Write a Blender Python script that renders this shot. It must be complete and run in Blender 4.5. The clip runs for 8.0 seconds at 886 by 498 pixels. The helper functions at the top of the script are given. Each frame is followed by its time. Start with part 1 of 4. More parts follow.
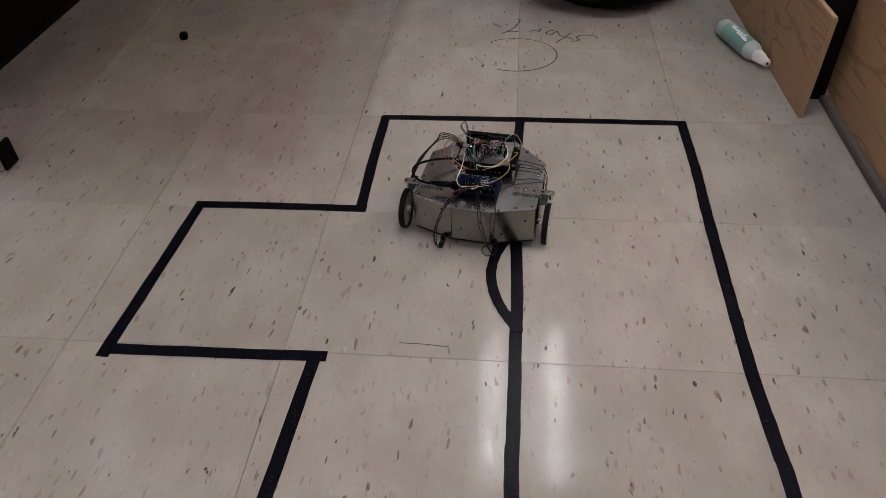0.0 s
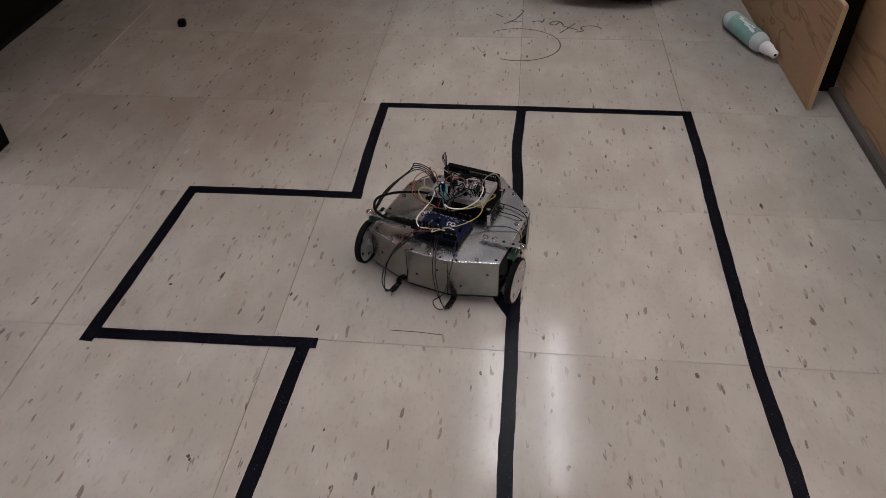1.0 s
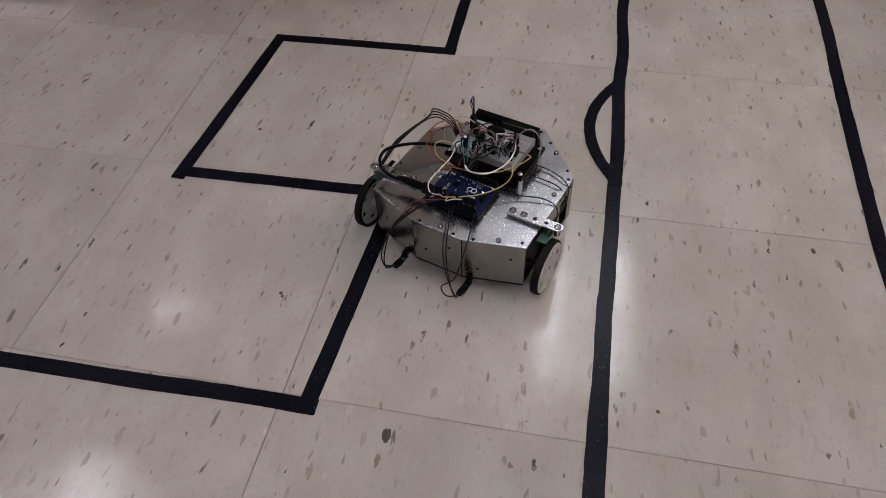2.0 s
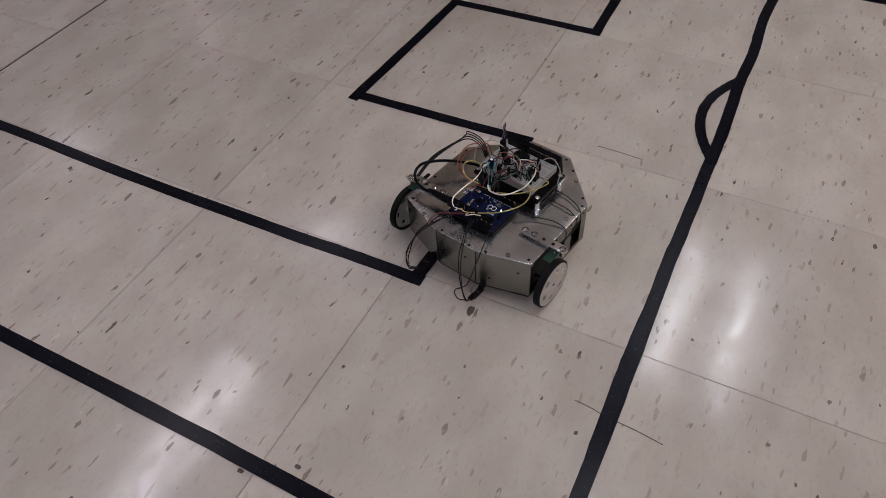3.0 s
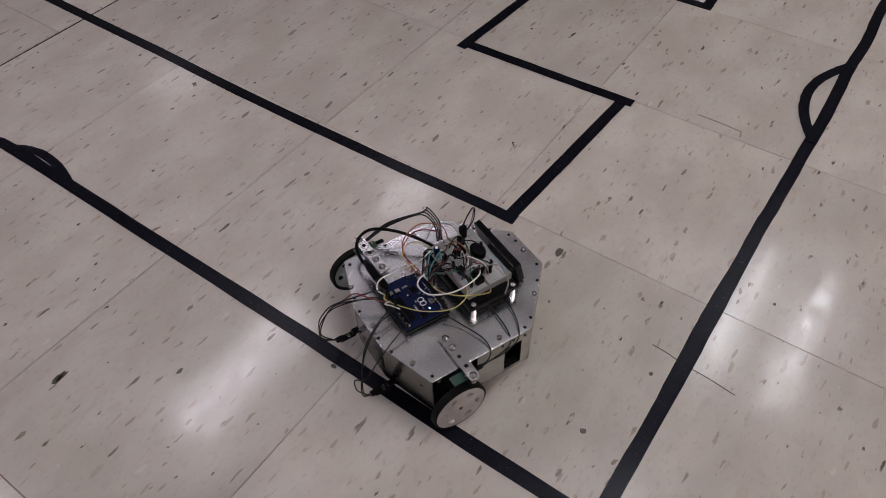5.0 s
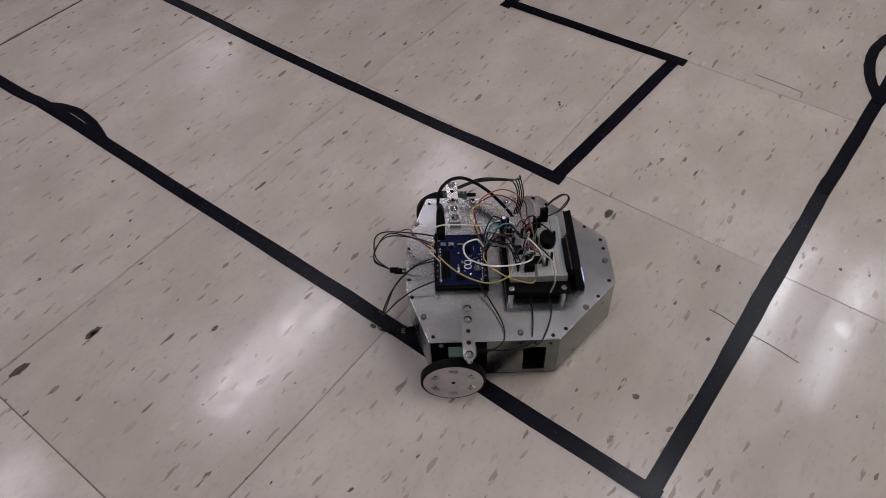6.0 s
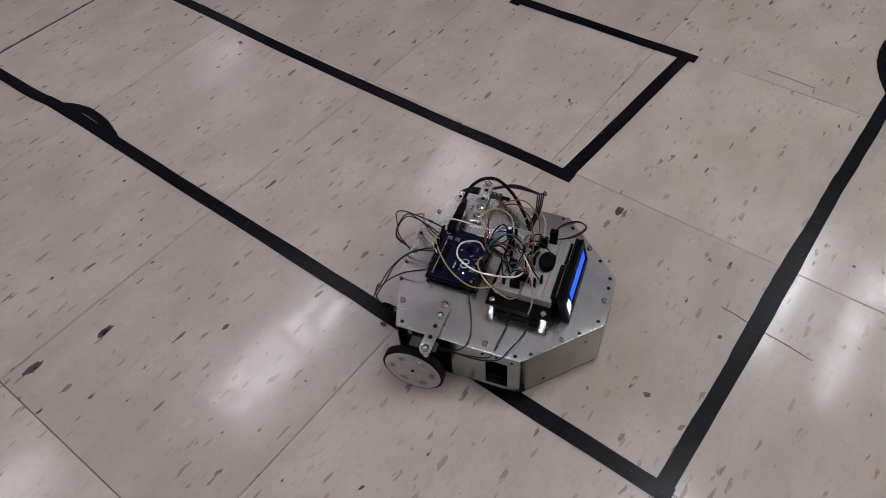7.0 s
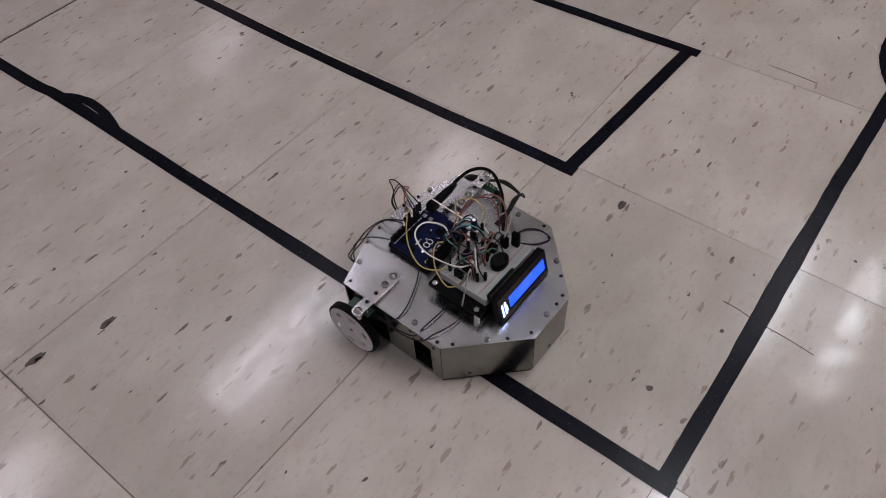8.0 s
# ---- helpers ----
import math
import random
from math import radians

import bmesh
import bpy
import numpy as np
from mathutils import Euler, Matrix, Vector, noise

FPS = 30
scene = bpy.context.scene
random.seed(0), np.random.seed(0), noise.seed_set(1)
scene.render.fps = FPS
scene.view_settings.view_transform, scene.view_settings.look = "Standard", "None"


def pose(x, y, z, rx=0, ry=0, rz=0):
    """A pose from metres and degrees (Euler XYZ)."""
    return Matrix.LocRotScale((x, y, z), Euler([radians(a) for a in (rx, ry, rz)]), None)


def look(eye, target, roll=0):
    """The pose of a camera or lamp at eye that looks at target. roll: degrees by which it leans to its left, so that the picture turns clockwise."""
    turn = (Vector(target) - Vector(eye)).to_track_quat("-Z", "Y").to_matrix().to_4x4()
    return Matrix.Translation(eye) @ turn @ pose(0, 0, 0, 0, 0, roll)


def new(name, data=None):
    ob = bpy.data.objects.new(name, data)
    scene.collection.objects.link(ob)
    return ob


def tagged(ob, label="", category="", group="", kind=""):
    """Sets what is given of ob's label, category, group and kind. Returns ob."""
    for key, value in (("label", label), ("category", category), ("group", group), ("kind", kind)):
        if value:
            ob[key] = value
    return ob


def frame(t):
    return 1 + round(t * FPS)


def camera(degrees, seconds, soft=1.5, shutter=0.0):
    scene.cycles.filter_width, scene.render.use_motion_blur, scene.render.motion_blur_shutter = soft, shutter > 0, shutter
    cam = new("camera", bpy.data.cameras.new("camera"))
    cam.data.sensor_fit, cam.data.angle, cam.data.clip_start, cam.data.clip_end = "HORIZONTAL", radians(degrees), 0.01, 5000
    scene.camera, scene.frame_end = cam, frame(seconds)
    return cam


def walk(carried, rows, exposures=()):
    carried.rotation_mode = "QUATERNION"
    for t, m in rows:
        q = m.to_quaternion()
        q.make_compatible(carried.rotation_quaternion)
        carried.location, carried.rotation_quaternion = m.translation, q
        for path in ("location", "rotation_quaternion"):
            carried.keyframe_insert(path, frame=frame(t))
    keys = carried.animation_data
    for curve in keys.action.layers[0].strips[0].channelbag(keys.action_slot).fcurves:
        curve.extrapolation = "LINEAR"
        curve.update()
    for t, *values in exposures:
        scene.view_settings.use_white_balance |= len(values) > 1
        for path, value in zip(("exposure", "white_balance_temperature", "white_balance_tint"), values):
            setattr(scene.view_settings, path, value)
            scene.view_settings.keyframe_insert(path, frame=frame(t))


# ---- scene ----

cam = camera(62.5, 8.0, soft=0.5)
PATH = [
    (0, (-0.012, -0.627, 0.742), (-0.184, 0.871, -0.572), -2.2),
    (0.5, (-0.001, -0.617, 0.706), (-0.187, 0.889, -0.596), -1.9),
    (1, (-0.002, -0.619, 0.703), (-0.186, 0.884, -0.602), -1.8),
    (1.5, (-0.008, -0.628, 0.694), (-0.203, 0.829, -0.662), -1.1),
    (1.7, (-0.024, -0.635, 0.663), (-0.247, 0.773, -0.739), -2.3),
    (1.8, (-0.036, -0.634, 0.656), (-0.278, 0.731, -0.785), -2.3),
    (2, (-0.054, -0.641, 0.633), (-0.362, 0.658, -0.856), -2.7),
    (2.2, (-0.055, -0.648, 0.631), (-0.411, 0.614, -0.879), -4.0),
    (3.3, (0.074, -0.871, 0.736), (-0.658, 0.255, -0.746), -3.3),
    (3.5, (0.068, -0.889, 0.737), (-0.675, 0.241, -0.736), -3.2),
    (4, (0.057, -0.892, 0.718), (-0.702, 0.182, -0.789), -2.8),
    (4.2, (0.055, -0.889, 0.716), (-0.715, 0.167, -0.799), -3.0),
    (5.3, (0.041, -0.901, 0.705), (-0.738, 0.143, -0.813), -2.0),
    (5.5, (0.033, -0.902, 0.696), (-0.732, 0.127, -0.84), -2.5),
    (5.7, (0.028, -0.915, 0.675), (-0.753, 0.115, -0.851), -1.8),
    (6, (0.034, -0.912, 0.66), (-0.795, 0.068, -0.874), -4.1),
    (6.5, (0.035, -0.913, 0.658), (-0.805, 0.065, -0.871), -4.5),
    (7, (0.034, -0.912, 0.659), (-0.815, 0.049, -0.876), -5.2),
    (7.5, (0.033, -0.914, 0.658), (-0.813, 0.043, -0.88), -5.0),
    (8, (0.028, -0.917, 0.66), (-0.804, 0.038, -0.888), -4.6),
]
EXPOSURES = [(0.0, -0.02, 6720, 10.0), (1.0, 0.03, 6620, 10.0), (2.0, 0.08, 6420, 11.5), (3.3, 0.11, 6430, 11.5), (8.0, 0.12, 6430, 11.5)]  # seconds, stops, white balance
walk(cam, [(t, look(eye, target, roll)) for t, eye, target, roll in PATH], EXPOSURES)

# ---------------------------------------------------------------- world and exposure
world = bpy.data.worlds.new("room_dark")
world.use_nodes = True
world.node_tree.nodes["Background"].inputs[0].default_value = (0.02, 0.02, 0.02, 1)
scene.world = world
scene.view_settings.exposure = 0.0
TUBE_POWER = 43.0          # emission of the fluorescent tubes
CEILING = 2.6
TILE = 0.3048


# ---------------------------------------------------------------- materials
def material(name, color, rough=0.5, metal=0.0, vary=0.0, scale=30.0, bump=0.0, bump_scale=200.0, spec=0.5, coat=0.0, transmission=0.0,
             emit=None, power=0.0, stretch=(1, 1, 1), rough_vary=0.0):
    m = bpy.data.materials.new(name)
    m.use_nodes = True
    nt = m.node_tree
    b = nt.nodes["Principled BSDF"]
    b.inputs["Base Color"].default_value = (*color, 1)
    b.inputs["Roughness"].default_value = rough
    b.inputs["Metallic"].default_value = metal
    b.inputs["Specular IOR Level"].default_value = spec
    b.inputs["Coat Weight"].default_value = coat
    b.inputs["Transmission Weight"].default_value = transmission
    if emit:
        b.inputs["Emission Color"].default_value = (*emit, 1)
        b.inputs["Emission Strength"].default_value = power
    if vary or rough_vary or bump:
        tc = nt.nodes.new("ShaderNodeTexCoord")
        mp = nt.nodes.new("ShaderNodeMapping")
        mp.inputs["Scale"].default_value = stretch
        nt.links.new(tc.outputs["Object"], mp.inputs["Vector"])
    if vary or rough_vary:
        n = nt.nodes.new("ShaderNodeTexNoise")
        n.inputs["Scale"].default_value = scale
        n.inputs["Detail"].default_value = 6
        nt.links.new(mp.outputs[0], n.inputs["Vector"])
        if vary:
            mix = nt.nodes.new("ShaderNodeMix")
            mix.data_type = "RGBA"
            mix.inputs["A"].default_value = (*[c * (1 - vary) for c in color], 1)
            mix.inputs["B"].default_value = (*[min(1, c * (1 + vary)) for c in color], 1)
            nt.links.new(n.outputs["Fac"], mix.inputs["Factor"])
            nt.links.new(mix.outputs["Result"], b.inputs["Base Color"])
        if rough_vary:
            mr = nt.nodes.new("ShaderNodeMapRange")
            mr.inputs["From Min"].default_value, mr.inputs["From Max"].default_value = 0.3, 0.7
            mr.inputs["To Min"].default_value, mr.inputs["To Max"].default_value = max(0.03, rough - rough_vary), rough + rough_vary
            nt.links.new(n.outputs["Fac"], mr.inputs["Value"])
            nt.links.new(mr.outputs[0], b.inputs["Roughness"])
    if bump:
        n2 = nt.nodes.new("ShaderNodeTexNoise")
        n2.inputs["Scale"].default_value = bump_scale
        n2.inputs["Detail"].default_value = 4
        nt.links.new(mp.outputs[0], n2.inputs["Vector"])
        bp = nt.nodes.new("ShaderNodeBump")
        bp.inputs["Strength"].default_value = bump
        bp.inputs["Distance"].default_value = 0.002
        nt.links.new(n2.outputs["Fac"], bp.inputs["Height"])
        nt.links.new(bp.outputs[0], b.inputs["Normal"])
    return m


def tile_material():
    """Waxed vinyl composition tile: beige body, soft marbling, streaky brown and pale chips that run along y."""
    m = bpy.data.materials.new("vinyl_tile")
    m.use_nodes = True
    nt = m.node_tree
    L = nt.links.new
    N = lambda kind: nt.nodes.new(kind)
    b = nt.nodes["Principled BSDF"]
    geo, info = N("ShaderNodeNewGeometry"), N("ShaderNodeObjectInfo")
    off = N("ShaderNodeVectorMath")
    off.operation = "MULTIPLY_ADD"
    off.inputs[1].default_value = (1, 1, 1)
    rnd = N("ShaderNodeVectorMath")
    rnd.operation = "SCALE"
    rnd.inputs[0].default_value = (7.3, 3.1, 0.0)
    L(info.outputs["Random"], rnd.inputs["Scale"])
    L(geo.outputs["Position"], off.inputs[0])
    L(rnd.outputs[0], off.inputs[2])

    def mapped(scale, turn=0.0):
        mp = N("ShaderNodeMapping")
        mp.inputs["Scale"].default_value = scale
        mp.inputs["Rotation"].default_value = (0, 0, turn)
        L(off.outputs[0], mp.inputs["Vector"])
        return mp.outputs[0]

    def noise_of(vec, scale, detail=4.0):
        n = N("ShaderNodeTexNoise")
        n.inputs["Scale"].default_value = scale
        n.inputs["Detail"].default_value = detail
        L(vec, n.inputs["Vector"])
        return n.outputs["Fac"]

    def ramp(fac, lo, hi, a=0.0, c=1.0):
        r = N("ShaderNodeMapRange")
        r.interpolation_type = "SMOOTHSTEP"
        r.inputs["From Min"].default_value, r.inputs["From Max"].default_value = lo, hi
        r.inputs["To Min"].default_value, r.inputs["To Max"].default_value = a, c
        L(fac, r.inputs["Value"])
        return r.outputs[0]

    def times(a, c):
        x = N("ShaderNodeMath")
        x.operation = "MULTIPLY"
        L(a, x.inputs[0])
        if isinstance(c, float):
            x.inputs[1].default_value = c
        else:
            L(c, x.inputs[1])
        return x.outputs[0]

    def blend(a, c, fac):
        x = N("ShaderNodeMix")
        x.data_type = "RGBA"
        for name, v in (("A", a), ("B", c)):
            if isinstance(v, tuple):
                x.inputs[name].default_value = (*v, 1)
            else:
                L(v, x.inputs[name])
        L(fac, x.inputs["Factor"])
        return x.outputs["Result"]

    def chips(scale, stretch, turn, size, share):
        """Elongated chips: Voronoi cells of which only some carry a chip, with a ragged edge."""
        vec = mapped((1.0, stretch, 1.0), turn)
        v = N("ShaderNodeTexVoronoi")
        v.voronoi_dimensions = "2D"
        v.inputs["Scale"].default_value = scale
        add = N("ShaderNodeVectorMath")
        add.operation = "MULTIPLY_ADD"
        nn = N("ShaderNodeTexNoise")
        nn.inputs["Scale"].default_value = 150.0
        nn.inputs["Detail"].default_value = 5.0
        L(vec, nn.inputs["Vector"])
        add.inputs[1].default_value = (0.009, 0.009, 0)
        L(nn.outputs["Color"], add.inputs[0])
        L(vec, add.inputs[2])
        L(add.outputs[0], v.inputs["Vector"])
        sep = N("ShaderNodeSeparateColor")
        L(v.outputs["Color"], sep.inputs[0])
        keep = ramp(sep.outputs[0], 1 - share - 0.02, 1 - share + 0.02)
        radius = N("ShaderNodeMath")
        radius.operation = "MULTIPLY"
        L(sep.outputs[1], radius.inputs[0])
        radius.inputs[1].default_value = size
        less = N("ShaderNodeMath")
        less.operation = "SUBTRACT"
        L(radius.outputs[0], less.inputs[0])
        L(v.outputs["Distance"], less.inputs[1])
        torn = ramp(noise_of(vec, 220, 4), 0.34, 0.50)
        return times(times(times(ramp(less.outputs[0], -0.012, 0.03), keep), sep.outputs[2]), torn)

    base = blend((0.352, 0.323, 0.286), (0.404, 0.377, 0.337), ramp(noise_of(mapped((1, 0.55, 1)), 16, 6), 0.35, 0.68))
    base = blend(base, (0.306, 0.275, 0.237), times(ramp(noise_of(mapped((1, 0.4, 1), 0.2), 70, 4), 0.58, 0.74), 0.4))
    base = blend(base, (0.54, 0.50, 0.46), times(chips(40, 0.42, 0.1, 0.13, 0.32), 0.4))
    base = blend(base, (0.17, 0.132, 0.11), times(chips(52, 0.30, -0.22, 0.15, 0.6), 0.95))
    base = blend(base, (0.055, 0.042, 0.035), times(chips(40, 0.30, -0.14, 0.118, 0.42), 1.0))
    base = blend(base, (0.04, 0.03, 0.026), times(chips(64, 0.5, 0.0, 0.125, 0.26), 1.0))
    base = blend(base, (0.20, 0.155, 0.135), times(chips(88, 0.28, -0.3, 0.22, 0.5), 0.75))
    base = blend(base, (0.26, 0.22, 0.20), times(ramp(noise_of(mapped((1, 0.5, 1)), 230, 3), 0.54, 0.72), 0.28))
    tone = N("ShaderNodeHueSaturation")
    L(ramp(info.outputs["Random"], 0, 1, 0.95, 1.05), tone.inputs["Value"])
    L(base, tone.inputs["Color"])
    # long scale grime of the room, in world space
    grime = N("ShaderNodeTexNoise")
    grime.inputs["Scale"].default_value = 3.2
    grime.inputs["Detail"].default_value = 5
    L(geo.outputs["Position"], grime.inputs["Vector"])
    out = blend(tone.outputs[0], (0.24, 0.20, 0.17), times(ramp(grime.outputs["Fac"], 0.45, 0.75), 0.22))
    L(out, b.inputs["Base Color"])
    L(ramp(noise_of(mapped((1, 0.6, 1)), 70, 8), 0.38, 0.62, 0.09, 0.185), b.inputs["Roughness"])
    b.inputs["Specular IOR Level"].default_value = 0.5
    bp = N("ShaderNodeBump")
    bp.inputs["Strength"].default_value = 0.35
    bp.inputs["Distance"].default_value = 0.0006
    wave = N("ShaderNodeMath")
    wave.operation = "ADD"
    L(times(noise_of(mapped((1, 1, 1)), 26, 2), 0.11), wave.inputs[0])
    L(times(noise_of(mapped((1, 0.7, 1)), 260, 3), 0.09), wave.inputs[1])
    mottle = N("ShaderNodeMath")
    mottle.operation = "ADD"
    L(wave.outputs[0], mottle.inputs[0])
    L(times(noise_of(mapped((1, 0.8, 1)), 95, 3), 0.13), mottle.inputs[1])
    L(mottle.outputs[0], bp.inputs["Height"])
    L(bp.outputs[0], b.inputs["Normal"])
    return m


def wood_material(name, light, dark, along=(1, 1, 6)):
    m = bpy.data.materials.new(name)
    m.use_nodes = True
    nt = m.node_tree
    b = nt.nodes["Principled BSDF"]
    tc, mp, w, mix = (nt.nodes.new("ShaderNode" + k) for k in ("TexCoord", "Mapping", "TexNoise", "Mix"))
    mp.inputs["Scale"].default_value = along
    w.inputs["Scale"].default_value = 3.0
    w.inputs["Detail"].default_value = 2.0
    w.inputs["Distortion"].default_value = 0.6
    nt.links.new(tc.outputs["Object"], mp.inputs["Vector"])
    nt.links.new(mp.outputs[0], w.inputs["Vector"])
    # growth rings: the noise value folded into bands
    k = nt.nodes.new("ShaderNodeMath")
    k.operation = "MULTIPLY"
    k.inputs[1].default_value = 13.0
    nt.links.new(w.outputs["Fac"], k.inputs[0])
    p = nt.nodes.new("ShaderNodeMath")
    p.operation = "PINGPONG"
    p.inputs[1].default_value = 1.0
    nt.links.new(k.outputs[0], p.inputs[0])
    r = nt.nodes.new("ShaderNodeMapRange")
    r.inputs["From Min"].default_value, r.inputs["From Max"].default_value = 0.72, 1.0
    nt.links.new(p.outputs[0], r.inputs["Value"])
    mix.data_type = "RGBA"
    mix.inputs["A"].default_value, mix.inputs["B"].default_value = (*light, 1), (*dark, 1)
    fine = nt.nodes.new("ShaderNodeTexNoise")
    fine.inputs["Scale"].default_value = 60.0
    fine.inputs["Detail"].default_value = 8
    nt.links.new(mp.outputs[0], fine.inputs["Vector"])
    a = nt.nodes.new("ShaderNodeMath")
    a.operation = "MULTIPLY_ADD"
    a.inputs[1].default_value = 0.5
    nt.links.new(r.outputs[0], a.inputs[0])
    f2 = nt.nodes.new("ShaderNodeMath")
    f2.operation = "MULTIPLY"
    f2.inputs[1].default_value = 0.45
    nt.links.new(fine.outputs["Fac"], f2.inputs[0])
    nt.links.new(f2.outputs[0], a.inputs[2])
    nt.links.new(a.outputs[0], mix.inputs["Factor"])
    nt.links.new(mix.outputs["Result"], b.inputs["Base Color"])
    b.inputs["Roughness"].default_value = 0.6
    return m


def brushed_material(name, color, rough, along):
    """Worn sheet aluminium: fine brushing, cloudy smudges, single scratches."""
    m = bpy.data.materials.new(name)
    m.use_nodes = True
    nt = m.node_tree
    L = nt.links.new
    b = nt.nodes["Principled BSDF"]
    tc = nt.nodes.new("ShaderNodeTexCoord")

    def noise_of(scale, detail, stretch, turn=0.0):
        mp = nt.nodes.new("ShaderNodeMapping")
        mp.inputs["Scale"].default_value = stretch
        mp.inputs["Rotation"].default_value = (0, 0, turn)
        L(tc.outputs["Object"], mp.inputs["Vector"])
        n = nt.nodes.new("ShaderNodeTexNoise")
        n.inputs["Scale"].default_value, n.inputs["Detail"].default_value = scale, detail
        L(mp.outputs[0], n.inputs["Vector"])
        return n.outputs["Fac"]

    def ramp(fac, lo, hi, a, c):
        r = nt.nodes.new("ShaderNodeMapRange")
        r.inputs["From Min"].default_value, r.inputs["From Max"].default_value = lo, hi
        r.inputs["To Min"].default_value, r.inputs["To Max"].default_value = a, c
        L(fac, r.inputs["Value"])
        return r.outputs[0]

    smudge = noise_of(19, 6, (1, 0.7, 1), 0.5)
    mix = nt.nodes.new("ShaderNodeMix")
    mix.data_type = "RGBA"
    mix.inputs["A"].default_value = (*[c * 0.74 for c in color], 1)
    mix.inputs["B"].default_value = (*[min(1, c * 1.10) for c in color], 1)
    L(ramp(smudge, 0.36, 0.62, 0, 1), mix.inputs["Factor"])
    L(mix.outputs["Result"], b.inputs["Base Color"])
    b.inputs["Metallic"].default_value = 1.0
    L(ramp(noise_of(40, 7, (1, 1, 1), 0.4), 0.30, 0.70, rough - 0.04, rough + 0.03), b.inputs["Roughness"])
    bp = nt.nodes.new("ShaderNodeBump")
    bp.inputs["Strength"].default_value, bp.inputs["Distance"].default_value = 0.12, 0.00004
    L(noise_of(160, 4, along), bp.inputs["Height"])
    L(bp.outputs[0], b.inputs["Normal"])
    return m


M_TILE = tile_material()
M_GROUT = material("joint_dirt", (0.13, 0.105, 0.09), 0.9, vary=0.4, scale=40)
M_TAPE = material("black_vinyl_tape", (0.004, 0.0044, 0.0075), 0.23, spec=0.10, vary=0.2, scale=40, bump=0.07, bump_scale=60)
M_PEN = material("pen_ink", (0.010, 0.009, 0.010), 0.6)
M_SCUFF = material("dark_scuff", (0.045, 0.034, 0.027), 0.6, vary=0.5, scale=300)
M_CHIP = material("brown_chip", (0.13, 0.105, 0.085), 0.3, vary=0.6, scale=260)
M_STAIN = material("purple_stain", (0.22, 0.185, 0.18), 0.45, vary=0.25, scale=60)
M_WALL = material("wall_paint", (0.42, 0.41, 0.40), 0.8, vary=0.05, scale=3)
M_CEIL = material("ceiling_paint", (0.40, 0.40, 0.40), 0.9, vary=0.05, scale=20)
M_FIXTURE = material("white_enamel", (0.8, 0.8, 0.79), 0.4, vary=0.03)
# Lamp tints put the floor's uneven colour cast into the light.
M_TUBE = {(k, tint): material("fluorescent_tube", (0.9, 0.9, 0.9), 0.4, emit=rgb, power=TUBE_POWER * k)
          for k in (0.5, 1.0, 1.7, 2.0, 3.4) for tint, rgb in (("cool", (0.95, 0.98, 1.06)), ("amber", (1.16, 0.94, 0.88)), ("rose", (1.16, 0.90, 1.10)))}
M_DIFFUSER = {k: material("milky_diffuser", (0.9, 0.9, 0.9), 0.5, emit=(1.02, 0.95, 1.06), power=k) for k in (3.0, 5.0, 7.5)}
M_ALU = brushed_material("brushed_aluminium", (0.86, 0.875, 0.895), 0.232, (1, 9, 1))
# Same aluminium as the top plate, darkened to hold the shade of the sides.
M_ALU_SHADED = brushed_material("folded_aluminium_shaded", (0.245, 0.247, 0.228), 0.22, (1, 1, 9))
M_STEEL = material("zinc_steel", (0.72, 0.72, 0.72), 0.22, 1.0, vary=0.15, scale=60, rough_vary=0.06)
M_SCREW = material("screw_steel", (0.42, 0.42, 0.41), 0.22, 1.0)
M_HOLE = material("hole_black", (0.003, 0.003, 0.003), 0.8, spec=0.2)
M_BLACK = material("black_plastic", (0.003, 0.003, 0.0033), 0.42, spec=0.035, vary=0.3, scale=120)
M_RUBBER = material("tyre_rubber", (0.004, 0.004, 0.004), 0.7, spec=0.1, vary=0.3, scale=120)
M_RIM = material("white_nylon_rim", (0.40, 0.39, 0.375), 0.5, vary=0.3, scale=60)
M_PCB = material("blue_board", (0.0015, 0.0045, 0.026), 0.4, spec=0.1, vary=0.25, scale=180)
M_GREEN = material("green_board", (0.004, 0.032, 0.019), 0.4, vary=0.2, scale=180)
M_GOLD = material("pin_gold", (0.6, 0.5, 0.3), 0.3, 1.0)
M_BB = material("breadboard_plastic", (0.25, 0.25, 0.245), 0.5, vary=0.1, scale=90)
M_LCD = material("lit_blue_display", (0.003, 0.006, 0.05), 0.5, spec=0.1, emit=(0.008, 0.06, 1.0), power=2.0)
M_GLOW = material("white_backlight", (0.8, 0.85, 1), 0.3, emit=(0.36, 0.55, 1.0), power=2.6)
M_LED = material("lit_indicator", (1, 1, 1), 0.3, emit=(0.9, 0.95, 1.0), power=8.0)
M_WOOD = wood_material("plywood_face", (0.36, 0.228, 0.118), (0.13, 0.068, 0.03), (1.5, 1.0, 5.0))
M_WOOD_EDGE = material("plywood_edge", (0.36, 0.25, 0.145), 0.7, vary=0.25, scale=60, stretch=(30, 1, 1))
M_DARKWOOD = material("dark_laminate", (0.006, 0.0045, 0.0032), 0.6, spec=0.06, vary=0.3, scale=12, stretch=(1, 1, 8))
M_GREY = material("grey_vinyl_base", (0.075, 0.063, 0.052), 0.6, vary=0.2, scale=30)
M_CHROME = material("satin_tube_steel", (0.46, 0.45, 0.43), 0.4, 1.0, vary=0.2, scale=30, stretch=(1, 12, 12))
M_BIN = material("matt_black_plastic", (0.0022, 0.0022, 0.0022), 0.7, spec=0.05, vary=0.3, scale=40)
M_TOP = material("table_laminate", (0.4, 0.33, 0.25), 0.4, vary=0.1, scale=10)
